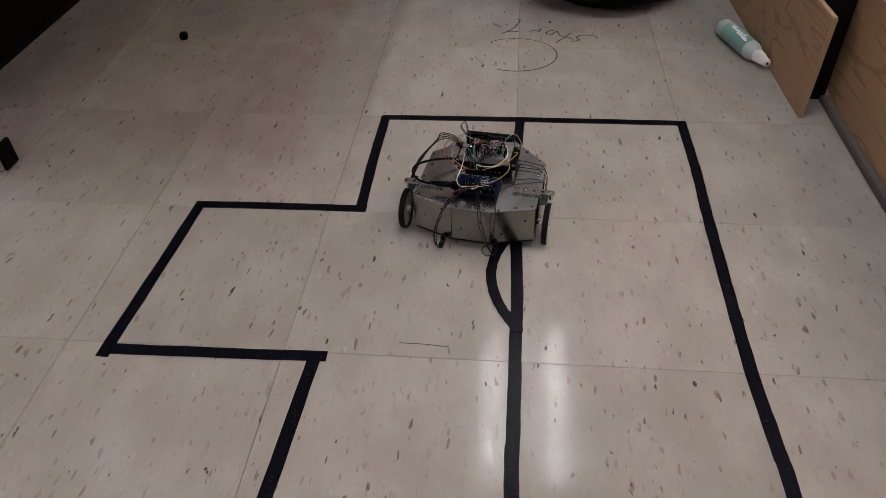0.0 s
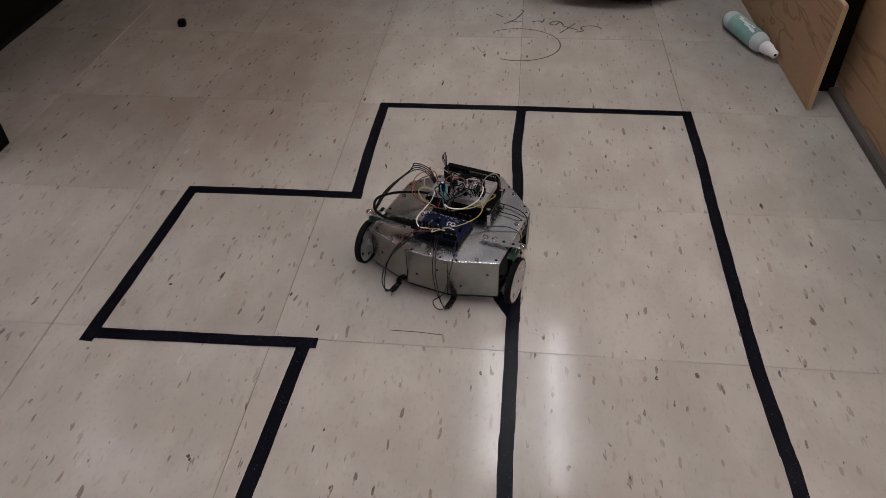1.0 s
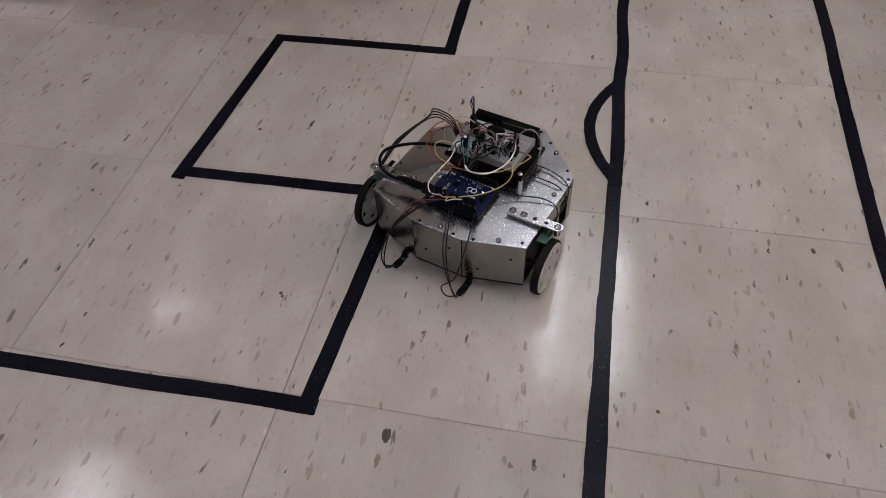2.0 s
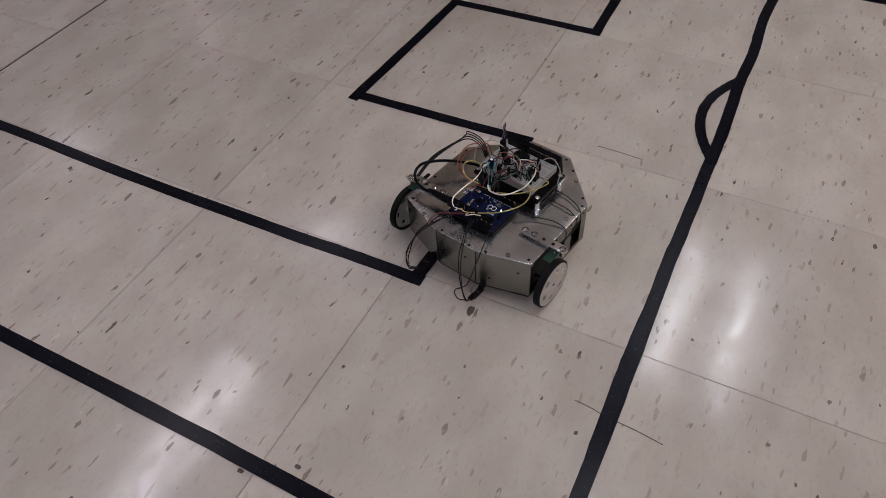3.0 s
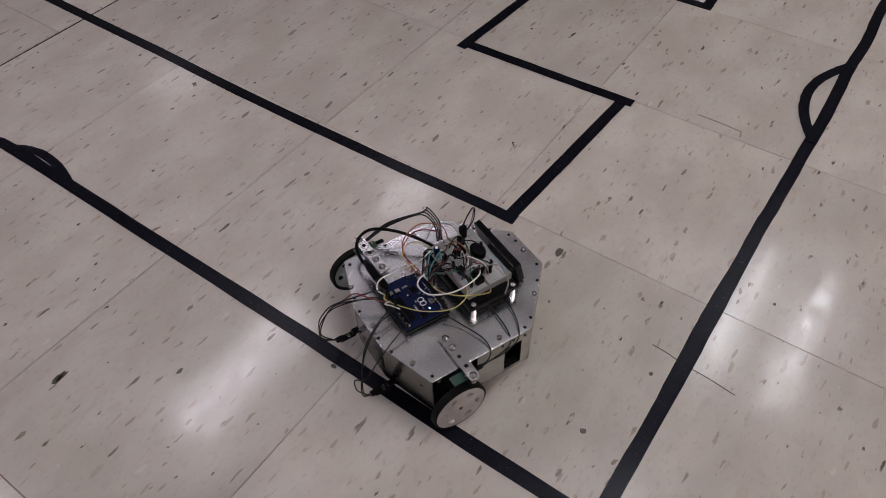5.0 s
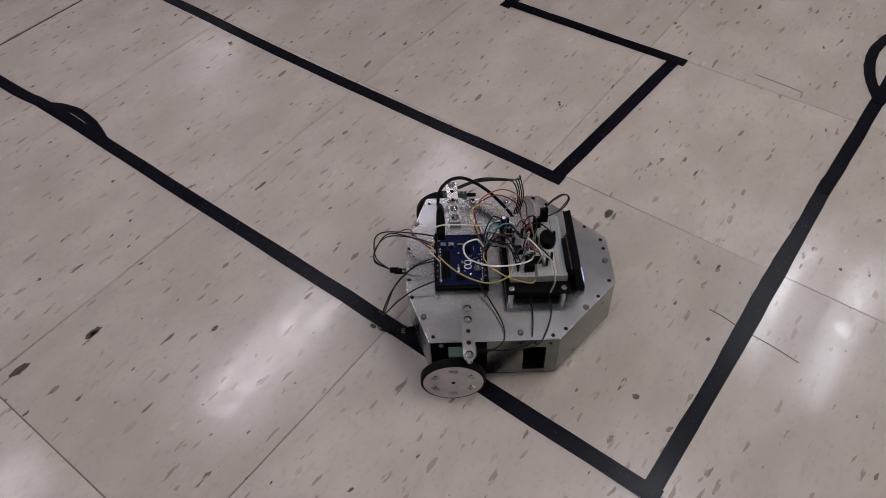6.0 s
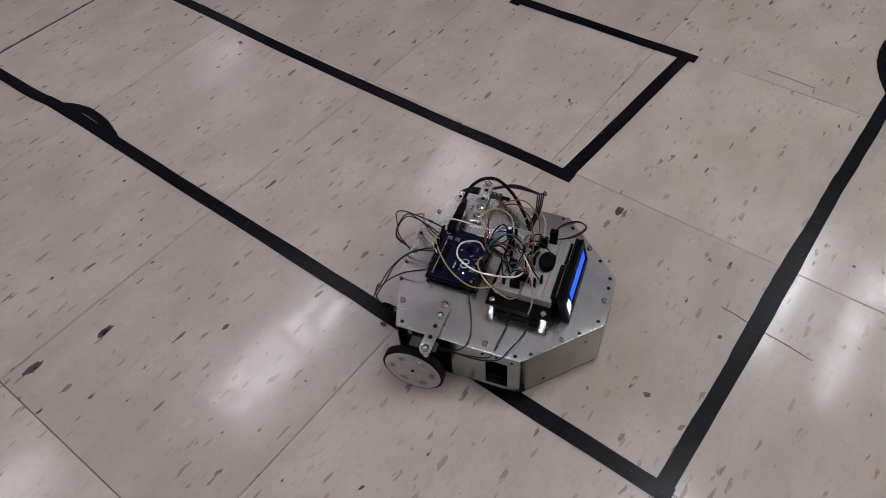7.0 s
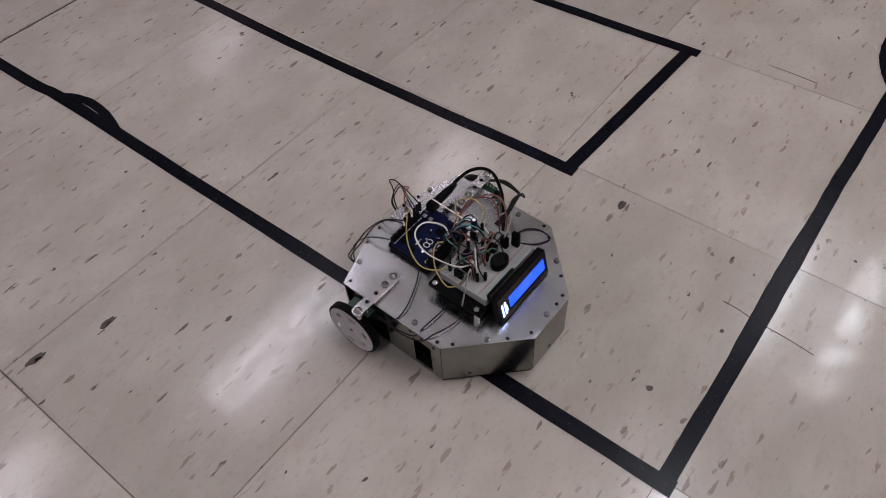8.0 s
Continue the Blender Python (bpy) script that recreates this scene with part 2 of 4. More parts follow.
M_BOTTLE = material("frosted_bottle", (0.5, 0.58, 0.54), 0.35, vary=0.08, scale=30, transmission=0.15)
M_LABEL = material("teal_label", (0.20, 0.37, 0.33), 0.3, vary=0.3, scale=50)
M_CAP = material("white_cap", (0.78, 0.77, 0.76), 0.4, vary=0.04)
WIRE = {k: material("wire_" + k, c, 0.5, spec=0.15 if k == "black" else 0.4) for k, c in dict(black=(0.004, 0.004, 0.004), white=(0.62, 0.6, 0.55), yellow=(0.36, 0.29, 0.09),
        red=(0.13, 0.01, 0.012), orange=(0.19, 0.055, 0.018), green=(0.02, 0.11, 0.075), teal=(0.05, 0.2, 0.22), brown=(0.07, 0.03, 0.02),
        grey=(0.3, 0.29, 0.27), purple=(0.08, 0.03, 0.09)).items()}


def dusty(m, color, lo, hi, scale):
    """Sprinkles fine pale dust on a material."""
    nt = m.node_tree
    b = nt.nodes["Principled BSDF"]
    tc, n, r, mix = (nt.nodes.new("ShaderNode" + k) for k in ("TexCoord", "TexNoise", "MapRange", "Mix"))
    n.inputs["Scale"].default_value, n.inputs["Detail"].default_value = scale, 3
    nt.links.new(tc.outputs["Object"], n.inputs["Vector"])
    r.inputs["From Min"].default_value, r.inputs["From Max"].default_value = lo, hi
    nt.links.new(n.outputs["Fac"], r.inputs["Value"])
    mix.data_type = "RGBA"
    nt.links.new(b.inputs["Base Color"].links[0].from_socket, mix.inputs["A"])
    mix.inputs["B"].default_value = (*color, 1)
    nt.links.new(r.outputs[0], mix.inputs["Factor"])
    nt.links.new(mix.outputs["Result"], b.inputs["Base Color"])


dusty(M_TAPE, (0.11, 0.11, 0.115), 0.67, 0.80, 420)


# ---------------------------------------------------------------- mesh helpers
def mesh_of(name, bm, mat):
    me = bpy.data.meshes.new(name)
    bm.normal_update()
    bm.to_mesh(me)
    bm.free()
    me.materials.append(mat)
    return me


def part(name, bm, mat, parent=None, label="", smooth=False):
    ob = new(name, mesh_of(name, bm, mat))
    if parent:
        ob.parent = parent
    if label:
        ob["label"] = label
    if smooth:
        for p in ob.data.polygons:
            p.use_smooth = True
    return ob


def thing(name, label, category, group="", kind="", at=None):
    ob = new(name)
    ob.empty_display_size = 0.05
    if at:
        ob.matrix_basis = at
    return tagged(ob, label, category, group, kind)


def box(bm, x0, x1, y0, y1, z0, z1, bevel=0.0):
    g = bmesh.ops.create_cube(bm, size=1.0)
    vs = g["verts"]
    for v in vs:
        v.co = Vector(((x0 + x1) / 2 + v.co.x * (x1 - x0), (y0 + y1) / 2 + v.co.y * (y1 - y0), (z0 + z1) / 2 + v.co.z * (z1 - z0)))
    if bevel:
        es = list({e for v in vs for e in v.link_edges})
        bmesh.ops.bevel(bm, geom=es, offset=bevel, segments=2, affect="EDGES", clamp_overlap=True)
    return bm


def boxed(*a, **k):
    return box(bmesh.new(), *a, **k)


def cyl(bm, x, y, z0, z1, r, r2=None, n=16):
    bmesh.ops.create_cone(bm, cap_ends=True, segments=n, radius1=r, radius2=r if r2 is None else r2, depth=z1 - z0,
                          matrix=Matrix.Translation((x, y, (z0 + z1) / 2)))
    return bm


def moved(bm, m):
    bmesh.ops.transform(bm, matrix=m, verts=bm.verts)
    return bm


def spline(points, steps=8):
    """Catmull-Rom through the points."""
    p = [Vector(a) for a in points]
    p = [2 * p[0] - p[1]] + p + [2 * p[-1] - p[-2]]
    out = []
    for i in range(1, len(p) - 2):
        for s in range(steps):
            t = s / steps
            a, b, c, d = p[i - 1], p[i], p[i + 1], p[i + 2]
            out.append(0.5 * ((2 * b) + (c - a) * t + (2 * a - 5 * b + 4 * c - d) * t * t + (3 * b - a - 3 * c + d) * t ** 3))
    return out + [p[-2]]


def tube(bm, points, r, n=6, steps=8):
    pts = spline(points, steps)
    rings, side = [], None
    for i, c in enumerate(pts):
        d = (pts[min(i + 1, len(pts) - 1)] - pts[max(i - 1, 0)]).normalized()
        if side is None:
            side = d.orthogonal().normalized()
        side = (side - d * side.dot(d)).normalized()
        up = d.cross(side)
        rings.append([bm.verts.new(c + r * (math.cos(a) * side + math.sin(a) * up)) for a in (2 * math.pi * k / n for k in range(n))])
    for a, b in zip(rings, rings[1:]):
        for k in range(n):
            bm.faces.new((a[k], a[(k + 1) % n], b[(k + 1) % n], b[k])).smooth = True
    bm.faces.new(rings[0][::-1])
    bm.faces.new(rings[-1])
    return bm


def lathe(bm, profile, n=32, axis=0):
    """Profile of (along, radius) turned about x (0) or z (2)."""
    rings = []
    for a, r in profile:
        ring = []
        for k in range(n):
            c, s = r * math.cos(2 * math.pi * k / n), r * math.sin(2 * math.pi * k / n)
            ring.append(bm.verts.new((a, c, s) if axis == 0 else (c, s, a)))
        rings.append(ring)
    for p, q in zip(rings, rings[1:]):
        for k in range(n):
            bm.faces.new((p[k], p[(k + 1) % n], q[(k + 1) % n], q[k])).smooth = True
    bm.faces.new(rings[0][::-1])
    bm.faces.new(rings[-1])
    bmesh.ops.recalc_face_normals(bm, faces=bm.faces)
    return bm


def ribbon(bm, points, width, z, thick=0.0003, steps=6, rough=0.0, rng=None):
    """A flat strip along a path on the floor."""
    pts = spline([(x, y, 0) for x, y in points], steps) if len(points) > 2 else None
    if pts is None:
        a, b = (Vector((x, y, 0)) for x, y in points)
        k = max(2, int((b - a).length / 0.03))
        pts = [a.lerp(b, i / k) for i in range(k + 1)]
    rows = []
    for i, c in enumerate(pts):
        d = (pts[min(i + 1, len(pts) - 1)] - pts[max(i - 1, 0)]).normalized()
        s = Vector((-d.y, d.x, 0))
        wob = [(rng.uniform(-rough, rough) if rng else 0) for _ in range(2)]
        l, r = c + s * (width / 2 + wob[0]), c - s * (width / 2 + wob[1])
        rows.append([bm.verts.new((p.x, p.y, h)) for p, h in ((l, z - thick), (l, z), (r, z), (r, z - thick))])
    for a, b in zip(rows, rows[1:]):
        for k in range(3):
            bm.faces.new((a[k], b[k], b[k + 1], a[k + 1]))
    bm.faces.new(rows[0])
    bm.faces.new(rows[-1][::-1])
    bmesh.ops.recalc_face_normals(bm, faces=bm.faces)
    return bm


# ---------------------------------------------------------------- room shell
X0, X1, Y0, Y1 = -5.6, 3.0, -3.6, 4.2
floor = tagged(part("floor", boxed(X0, X1, Y0, Y1, -0.10, -0.0016), M_GROUT), "beige speckled vinyl tile floor with a waxed sheen", "floor", kind="structure")
tagged(part("ceiling", boxed(X0, X1, Y0, Y1, CEILING + 0.06, CEILING + 0.16), M_CEIL), "plain white ceiling with fluorescent lights", "ceiling", kind="structure")
# Walls are unseen, added to bounce light back onto the floor.
for name, dims in (("wall_west", (X0 - 0.12, X0, Y0 - 0.12, Y1 + 0.12)), ("wall_east", (X1, X1 + 0.12, Y0 - 0.12, Y1 + 0.12)),
                   ("wall_south", (X0, X1, Y0 - 0.12, Y0)), ("wall_north", (X0, X1, Y1, Y1 + 0.12))):
    tagged(part(name, boxed(*dims, -0.1, CEILING + 0.16), M_WALL), "plain painted wall, unseen, added to bounce light", "wall", kind="structure")


def fixture(x, y0, y1, gap, power, tint):
    """A surface-mounted fluorescent fixture with two bare tubes."""
    f = thing("ceiling_light", "unseen white surface fluorescent fixture with two lit tubes", "ceiling light", "ceiling lights")
    w, bm = gap / 2 + 0.06, bmesh.new()
    box(bm, x - w, x + w, y0 - 0.05, y1 + 0.05, CEILING + 0.035, CEILING + 0.0599)
    for a, b, c, d in ((x - w, x - w + 0.004, y0 - 0.05, y1 + 0.05), (x + w - 0.004, x + w, y0 - 0.05, y1 + 0.05),
                       (x - w + 0.004, x + w - 0.004, y0 - 0.05, y0 - 0.046), (x - w + 0.004, x + w - 0.004, y1 + 0.046, y1 + 0.05)):
        box(bm, a, b, c, d, CEILING - 0.02, CEILING + 0.035)
    part("housing", bm, M_FIXTURE, f, "white tray-shaped housing")
    for s in (-1, 1):
        part("tube", moved(lathe(bmesh.new(), [(y0, 0.010), (y0 + 0.004, 0.016), (y1 - 0.004, 0.016), (y1, 0.010)], 14),
                           Matrix.Translation((x + s * gap / 2, 0, CEILING)) @ Matrix.Rotation(math.pi / 2, 4, "Z")), M_TUBE[power, tint], f, "lit white fluorescent tube")
        for y in (y0 - 0.012, y1 + 0.012):
            part("lamp_holder", boxed(x + s * gap / 2 - 0.012, x + s * gap / 2 + 0.012, y - 0.012, y + 0.012, CEILING - 0.02, CEILING + 0.0345, bevel=0.003), M_FIXTURE, f)
    return f


def panel_fixture(x, y0, y1, width, power):
    """A surface-mounted fixture whose tubes sit behind a ribbed milky diffuser."""
    f = thing("ceiling_light", "white surface fluorescent fixture with a glowing milky diffuser", "ceiling light", "ceiling lights")
    w, bm = width / 2 + 0.02, bmesh.new()
    box(bm, x - w, x + w, y0 - 0.03, y1 + 0.03, CEILING + 0.012, CEILING + 0.0599)
    for a, b, c, d in ((x - w, x - w + 0.015, y0 - 0.03, y1 + 0.03), (x + w - 0.015, x + w, y0 - 0.03, y1 + 0.03),
                       (x - w + 0.015, x + w - 0.015, y0 - 0.03, y0 - 0.015), (x - w + 0.015, x + w - 0.015, y1 + 0.015, y1 + 0.03)):
        box(bm, a, b, c, d, CEILING - 0.008, CEILING + 0.012)
    part("housing", bm, M_FIXTURE, f, "white box-shaped housing")
    part("diffuser", boxed(x - w + 0.0155, x + w - 0.0155, y0 - 0.0145, y1 + 0.0145, CEILING - 0.004, CEILING + 0.0115, bevel=0.003), M_DIFFUSER[power], f, "lit milky diffuser")
    return f


# first one mirrors in the floor; the other five are added, unseen fill lamps
for x, y0, y1, gap, power, tint in ((0.125, 1.42, 2.43, 0.345, 0.5, "cool"), (2.62, 1.42, 2.42, 0.34, 2.0, "amber"), (0.115, -2.9, -1.9, 0.34, 1.0, "cool"),
                                    (-4.4, -3.2, -2.2, 0.34, 3.4, "rose"), (1.78, -0.32, 0.56, 0.34, 1.7, "amber"), (0.125, -0.32, 0.56, 0.345, 1.7, "cool")):
    fixture(x, y0, y1, gap, power, tint)
for x, y0, y1, width, power in ((-2.1, 1.42, 2.42, 0.25, 5.0), (-4.3, 1.42, 2.2, 0.25, 3.0), (-2.04, -0.32, 0.56, 0.25, 7.5), (-2.5, -2.0, -1.02, 0.25, 5.0)):
    panel_fixture(x, y0, y1, width, power)


# ---------------------------------------------------------------- things
def tape(points, z, width=0.018, label="strip of black vinyl tape stuck on the floor tiles", seed=1):
    rng = random.Random(seed)
    bm = ribbon(bmesh.new(), points, width, z, 0.00045, rough=0.00045, rng=rng)
    return tagged(part("floor_tape", bm, M_TAPE), label, "tape", "tape track")


def tapes():
    tape([(-0.263, 0.6035), (0.02, 0.6055), (0.319, 0.6045)], 0.0005, 0.0175, seed=1)
    tape([(-0.2555, 0.608), (-0.257, 0.46), (-0.2545, 0.304)], 0.0009, seed=2)
    tape([(-0.245, 0.3125), (-0.40, 0.3125), (-0.537, 0.3105)], 0.0005, seed=3)
    tape([(-0.5285, 0.318), (-0.538, 0.15), (-0.5495, -0.027)], 0.0009, 0.0185, seed=4)
    tape([(-0.557, -0.0125), (-0.40, -0.0105), (-0.244, -0.0075)], 0.0013, seed=5)
    tape([(-0.2600, -0.001), (-0.2685, -0.17), (-0.2775, -0.3235)], 0.0009, seed=6)
    tape([(-0.266, -0.3145), (-0.36, -0.3148), (-0.50, -0.3180), (-0.77, -0.3195), (-1.05, -0.315), (-1.75, -0.314)], 0.0005, seed=7)
    tape([(0.0065, 0.606), (0.0005, 0.468), (0.0055, 0.352), (0.0025, 0.263), (0.006, 0.15), (0.006, 0.052)], 0.0009, 0.0178, seed=8)
    tape([(0.0055, 0.062), (0.0045, -0.1), (0.0035, -0.16), (0.0055, -0.30), (0.0065, -0.45), (0.0055, -0.621)], 0.0005, 0.0175, seed=9)
    tape([(0.0035, -0.21), (0.0015, -0.30), (0.0022, -0.37), (0.0050, -0.47)], 0.0010, 0.0145, seed=14)
    tape([(0.006, 0.275), (-0.012, 0.245), (-0.0285, 0.203), (-0.0325, 0.160), (-0.0235, 0.115), (-0.007, 0.080), (0.009, 0.054)], 0.0014, 0.0155,
         "curved detour of black tape beside the straight line", seed=10)
    tape([(0.3095, 0.610), (0.3110, 0.477), (0.3095, 0.39), (0.3080, 0.345), (0.3070, 0.28), (0.3055, 0.117), (0.3055, 0.0), (0.310, -0.11), (0.3125, -0.21), (0.31, -0.8)], 0.0009, 0.0178, seed=11)
    tape([(0.016, -0.6135), (-0.18, -0.6125), (-0.37, -0.6085), (-0.69, -0.607), (-0.957, -0.6055), (-1.09, -0.612), (-1.75, -0.614)], 0.0010, 0.0178, seed=12)
    tape([(-0.968, -0.606), (-0.943, -0.594), (-0.912, -0.5878), (-0.876, -0.5905), (-0.846, -0.598), (-0.818, -0.608)], 0.0014, 0.0135,
         "curved detour of black tape beside the straight line", seed=13)


def floor_marks():
    """Pen circle with the word, scratches and dark scuffs on the tiles."""
    rng = random.Random(11)
    bm = bmesh.new()
    arc = lambda a0, a1: [(-0.006 + 0.090 * math.cos(radians(a)), 0.8815 + 0.0790 * math.sin(radians(a))) for a in np.linspace(a0, a1, 14)]
    ribbon(bm, arc(-115, 10), 0.0028, 0.0003, 0.0002)
    ribbon(bm, arc(10, 130), 0.0020, 0.0003, 0.0002)
    ribbon(bm, arc(190, 215), 0.001, 0.0003, 0.0002)
    tagged(part("pen_circle", bm, M_PEN), "hand-drawn black pen circle on the floor tile", "floor marking")
    strokes = (((0.179, 0.966), (0.166, 0.981), (0.142, 0.981), (0.131, 0.969), (0.136, 0.956), (0.118, 0.948)),
               ((0.119, 0.994), (0.101, 0.966), (0.084, 0.941)), ((0.124, 0.959), (0.090, 0.981)),
               ((0.090, 0.999), (0.074, 1.005), (0.062, 0.991), (0.074, 0.984), (0.086, 0.998), (0.093, 0.984)),
               ((0.050, 1.018), (0.048, 1.004), (0.043, 0.996)), ((0.047, 1.001), (0.034, 1.004), (0.022, 0.998)),
               ((-0.006, 1.066), (0.001, 1.056), (-0.016, 1.012), (-0.041, 0.985)), ((-0.062, 1.040), (-0.044, 1.022)), ((-0.030, 0.996), (-0.001, 0.998)))
    bm = bmesh.new()
    for stroke in strokes:
        ribbon(bm, stroke, 0.0030, 0.0003, 0.0002, rough=0.0004, rng=rng)
    word = part("pen_word", bm, M_PEN)
    tagged(word, "hand-written word in black pen on the floor tile", "floor marking")
    for a, b in (((-0.152, 0.0235), (-0.085, 0.0205)), ((0.006, -0.398), (0.066, -0.4035)), ((-0.035, -0.393), (0.0, -0.3975))):
        tagged(part("scratch", ribbon(bmesh.new(), [a, ((a[0] + b[0]) / 2, (a[1] + b[1]) / 2 + 0.001), b], 0.0012, 0.0003, 0.0002), M_SCUFF), "thin dark scratch in the floor tile", "scratch", "scratches")
    spots = ((-0.050, -0.533, 6, 5), (0.231, -0.021, 4, 6), (-0.35, -0.184, 3.5, 4), (-0.561, 0.562, 5, 5), (-0.374, 0.84, 7, 4), (-0.854, -0.345, 6, 6),
             (-0.478, 0.086, 4, 4), (-0.748, -0.52, 4, 4), (-0.347, -0.188, 3, 4), (-0.19, -0.333, 5, 12), (-0.193, -0.33, 4, 10), (-0.051, -0.334, 3.5, 7),
             (-0.593, -0.882, 8, 18), (-0.568, -0.808, 7, 17), (-0.46, -0.725, 4, 8), (0.06, -0.26, 3.5, 3.5), (-0.61, 0.62, 4, 4), (-0.02, -0.43, 4, 4), (-0.68, 0.47, 3, 3), (-0.93, 0.52, 3, 3),
             (0.0, -0.395, 3.5, 3.5), (-0.25, 0.02, 3, 8))
    for x, y, a, b in spots:
        bm = bmesh.new()
        vs = [bm.verts.new((x + a / 1400 * math.cos(t) * rng.uniform(0.5, 1.1), y + b / 1300 * math.sin(t) * rng.uniform(0.55, 1.1), 0.0003)) for t in np.linspace(0, 2 * math.pi, 12, endpoint=False)]
        bm.faces.new(vs)
        tagged(part("scuff_mark", bm, M_SCUFF), "small dark scuff on a floor tile", "scuff", "scuffs")
    chips = ((-0.567, -0.808), (-0.590, -0.882), (-0.116, -0.631), (-0.048, -0.588), (-0.849, -0.348), (-0.621, -0.492), (-0.587, -0.465), (-0.558, -0.401), (-0.655, -0.594),
             (-0.406, -0.634), (-0.254, -0.595), (-0.518, -0.657), (-0.541, -0.876), (-0.401, -0.559), (-0.050, -0.338), (-0.007, -0.546), (-0.215, 0.258), (-0.223, 0.131),
             (-0.373, 0.219), (-0.196, 0.052), (-0.293, 0.073), (-0.162, 0.092), (-0.053, 0.058), (-0.119, -0.107), (-0.129, -0.150), (0.182, 0.239), (0.183, -0.017),
             (0.162, -0.082), (0.447, 0.126), (0.492, 0.235), (0.381, 0.491), (0.335, -0.111), (-0.292, 0.184), (-0.544, 0.095), (0.411, 0.108), (-0.330, 0.030))
    for x, y in chips:
        bm = bmesh.new()
        w, h, turn = rng.uniform(0.0015, 0.0032), rng.uniform(0.005, 0.009), rng.uniform(-0.1, 0.35)
        ring = [(w * math.cos(t) * rng.uniform(0.5, 1.2), h * math.sin(t) * rng.uniform(0.6, 1.15)) for t in np.linspace(0, 2 * math.pi, 12, endpoint=False)]
        bm.faces.new([bm.verts.new((x + u * math.cos(turn) + v * math.sin(turn), y - u * math.sin(turn) + v * math.cos(turn), 0.0003)) for u, v in ring])
        tagged(part("scuff_mark", bm, M_CHIP), "slender brown chip in the floor tile pattern", "scuff", "scuffs")
    for x, y in ((-0.266, -0.592), (-0.318, -0.622)):
        tagged(part("lint", boxed(x - 0.004, x + 0.003, y - 0.002, y + 0.0025, 0.0004, 0.0028, bevel=0.0009), M_SCUFF), "speck of dark lint caught on the tape edge", "lint", "lint specks")
    bm = bmesh.new()
    vs = [bm.verts.new((-0.80 + 0.042 * math.cos(t) * rng.uniform(0.7, 1.1), 1.09 + 0.035 * math.sin(t) * rng.uniform(0.6, 1.1), 0.0003)) for t in np.linspace(0, 2 * math.pi, 18, endpoint=False)]
    bm.faces.new(vs)
    tagged(part("floor_stain", bm, M_STAIN), "faint purple-grey stain on the floor", "stain")


def surroundings():
    # plywood offcut standing on its long edge, leaning slightly on the crate
    b = thing("plywood_board", "upright plywood offcut with a pale sawn edge leaning by a crate", "board", at=pose(0.5285, 0.632, 0, 0, 1.2, 1.6))
    part("face_sheet", boxed(0, 0.0095, 0, 0.72, 0.0005, 0.197, bevel=0.0012), M_WOOD, b)
    part("sawn_edge", boxed(0.0006, 0.0089, -0.0015, 0.0008, 0.001, 0.1965), M_WOOD_EDGE, b, "pale sawn plywood edge")
    part("top_edge", boxed(0.0006, 0.0089, 0.001, 0.719, 0.1965, 0.1985), M_WOOD_EDGE, b, "pale sawn plywood edge")
    part("slot", boxed(-0.0008, 0.002, 0.40, 0.412, 0.07, 0.16), M_HOLE, b, "dark narrow slot")
    # crate of plywood with a rounded lower corner on a grey base
    c = thing("plywood_crate", "plywood crate with swirling grain on a grey base", "crate")
    bm = bmesh.new()
    prof = [(-0.9, 0.014), (0.695, 0.014), (0.718, 0.026), (0.734, 0.055), (0.742, 0.10), (0.745, 0.262), (-0.9, 0.262)]
    f = [bm.verts.new((0.601, y, z)) for y, z in prof]
    k = [bm.verts.new((0.619, y, z)) for y, z in prof]
    bm.faces.new(f)
    bm.faces.new(k[::-1])
    for i in range(len(prof)):
        j = (i + 1) % len(prof)
        bm.faces.new((f[j], f[i], k[i], k[j]))
    bmesh.ops.recalc_face_normals(bm, faces=bm.faces)
    part("side_panel", bm, M_WOOD, c)
    part("back_panel", boxed(1.10, 1.118, -0.9, 0.745, 0.014, 0.262), M_WOOD, c)
    part("end_panel", boxed(0.619, 1.10, -0.9, -0.882, 0.014, 0.262), M_WOOD, c)
    part("bottom_panel", boxed(0.619, 1.10, -0.882, 0.64, 0.014, 0.03), M_WOOD, c)
    part("base_strip", boxed(0.586, 0.66, -0.9, 0.70, 0, 0.0135, bevel=0.002), M_GREY, c, "grey base strip")
    part("base_strip", boxed(1.05, 1.118, -0.9, 0.70, 0, 0.0135, bevel=0.002), M_GREY, c, "grey base strip")
    part("rail", boxed(0.5955, 0.6005, 0.30, 0.62, 0.236, 0.252, bevel=0.001), M_CAP, c, "pale painted rail")
    # dark blocks added for the shade of the gap behind the boards
    d = thing("dark_cabinet", "dark block added to fill the gap behind the plywood board", "cabinet")
    part("body", boxed(0.566, 1.3, 0.765, 2.4, 0.0, 0.36, bevel=0.004), M_DARKWOOD, d)
    part("front_stile", boxed(0.5535, 0.5975, 0.705, 0.7645, 0, 0.36, bevel=0.002), M_DARKWOOD, d)
    p = thing("wood_post", "short dark wooden post beside the board", "post")
    part("post", boxed(0.455, 0.497, 1.205, 1.245, 0, 0.4, bevel=0.002), M_DARKWOOD, p)
    # bottle lying on the floor
    axis = math.degrees(math.atan2(0.806 - 1.0, 0.512 - 0.452))
    o = thing("plastic_bottle", "translucent plastic bottle with a teal label lying on the floor", "bottle", at=pose(0.4555, 0.993, 0.0205, 0, 0, axis))
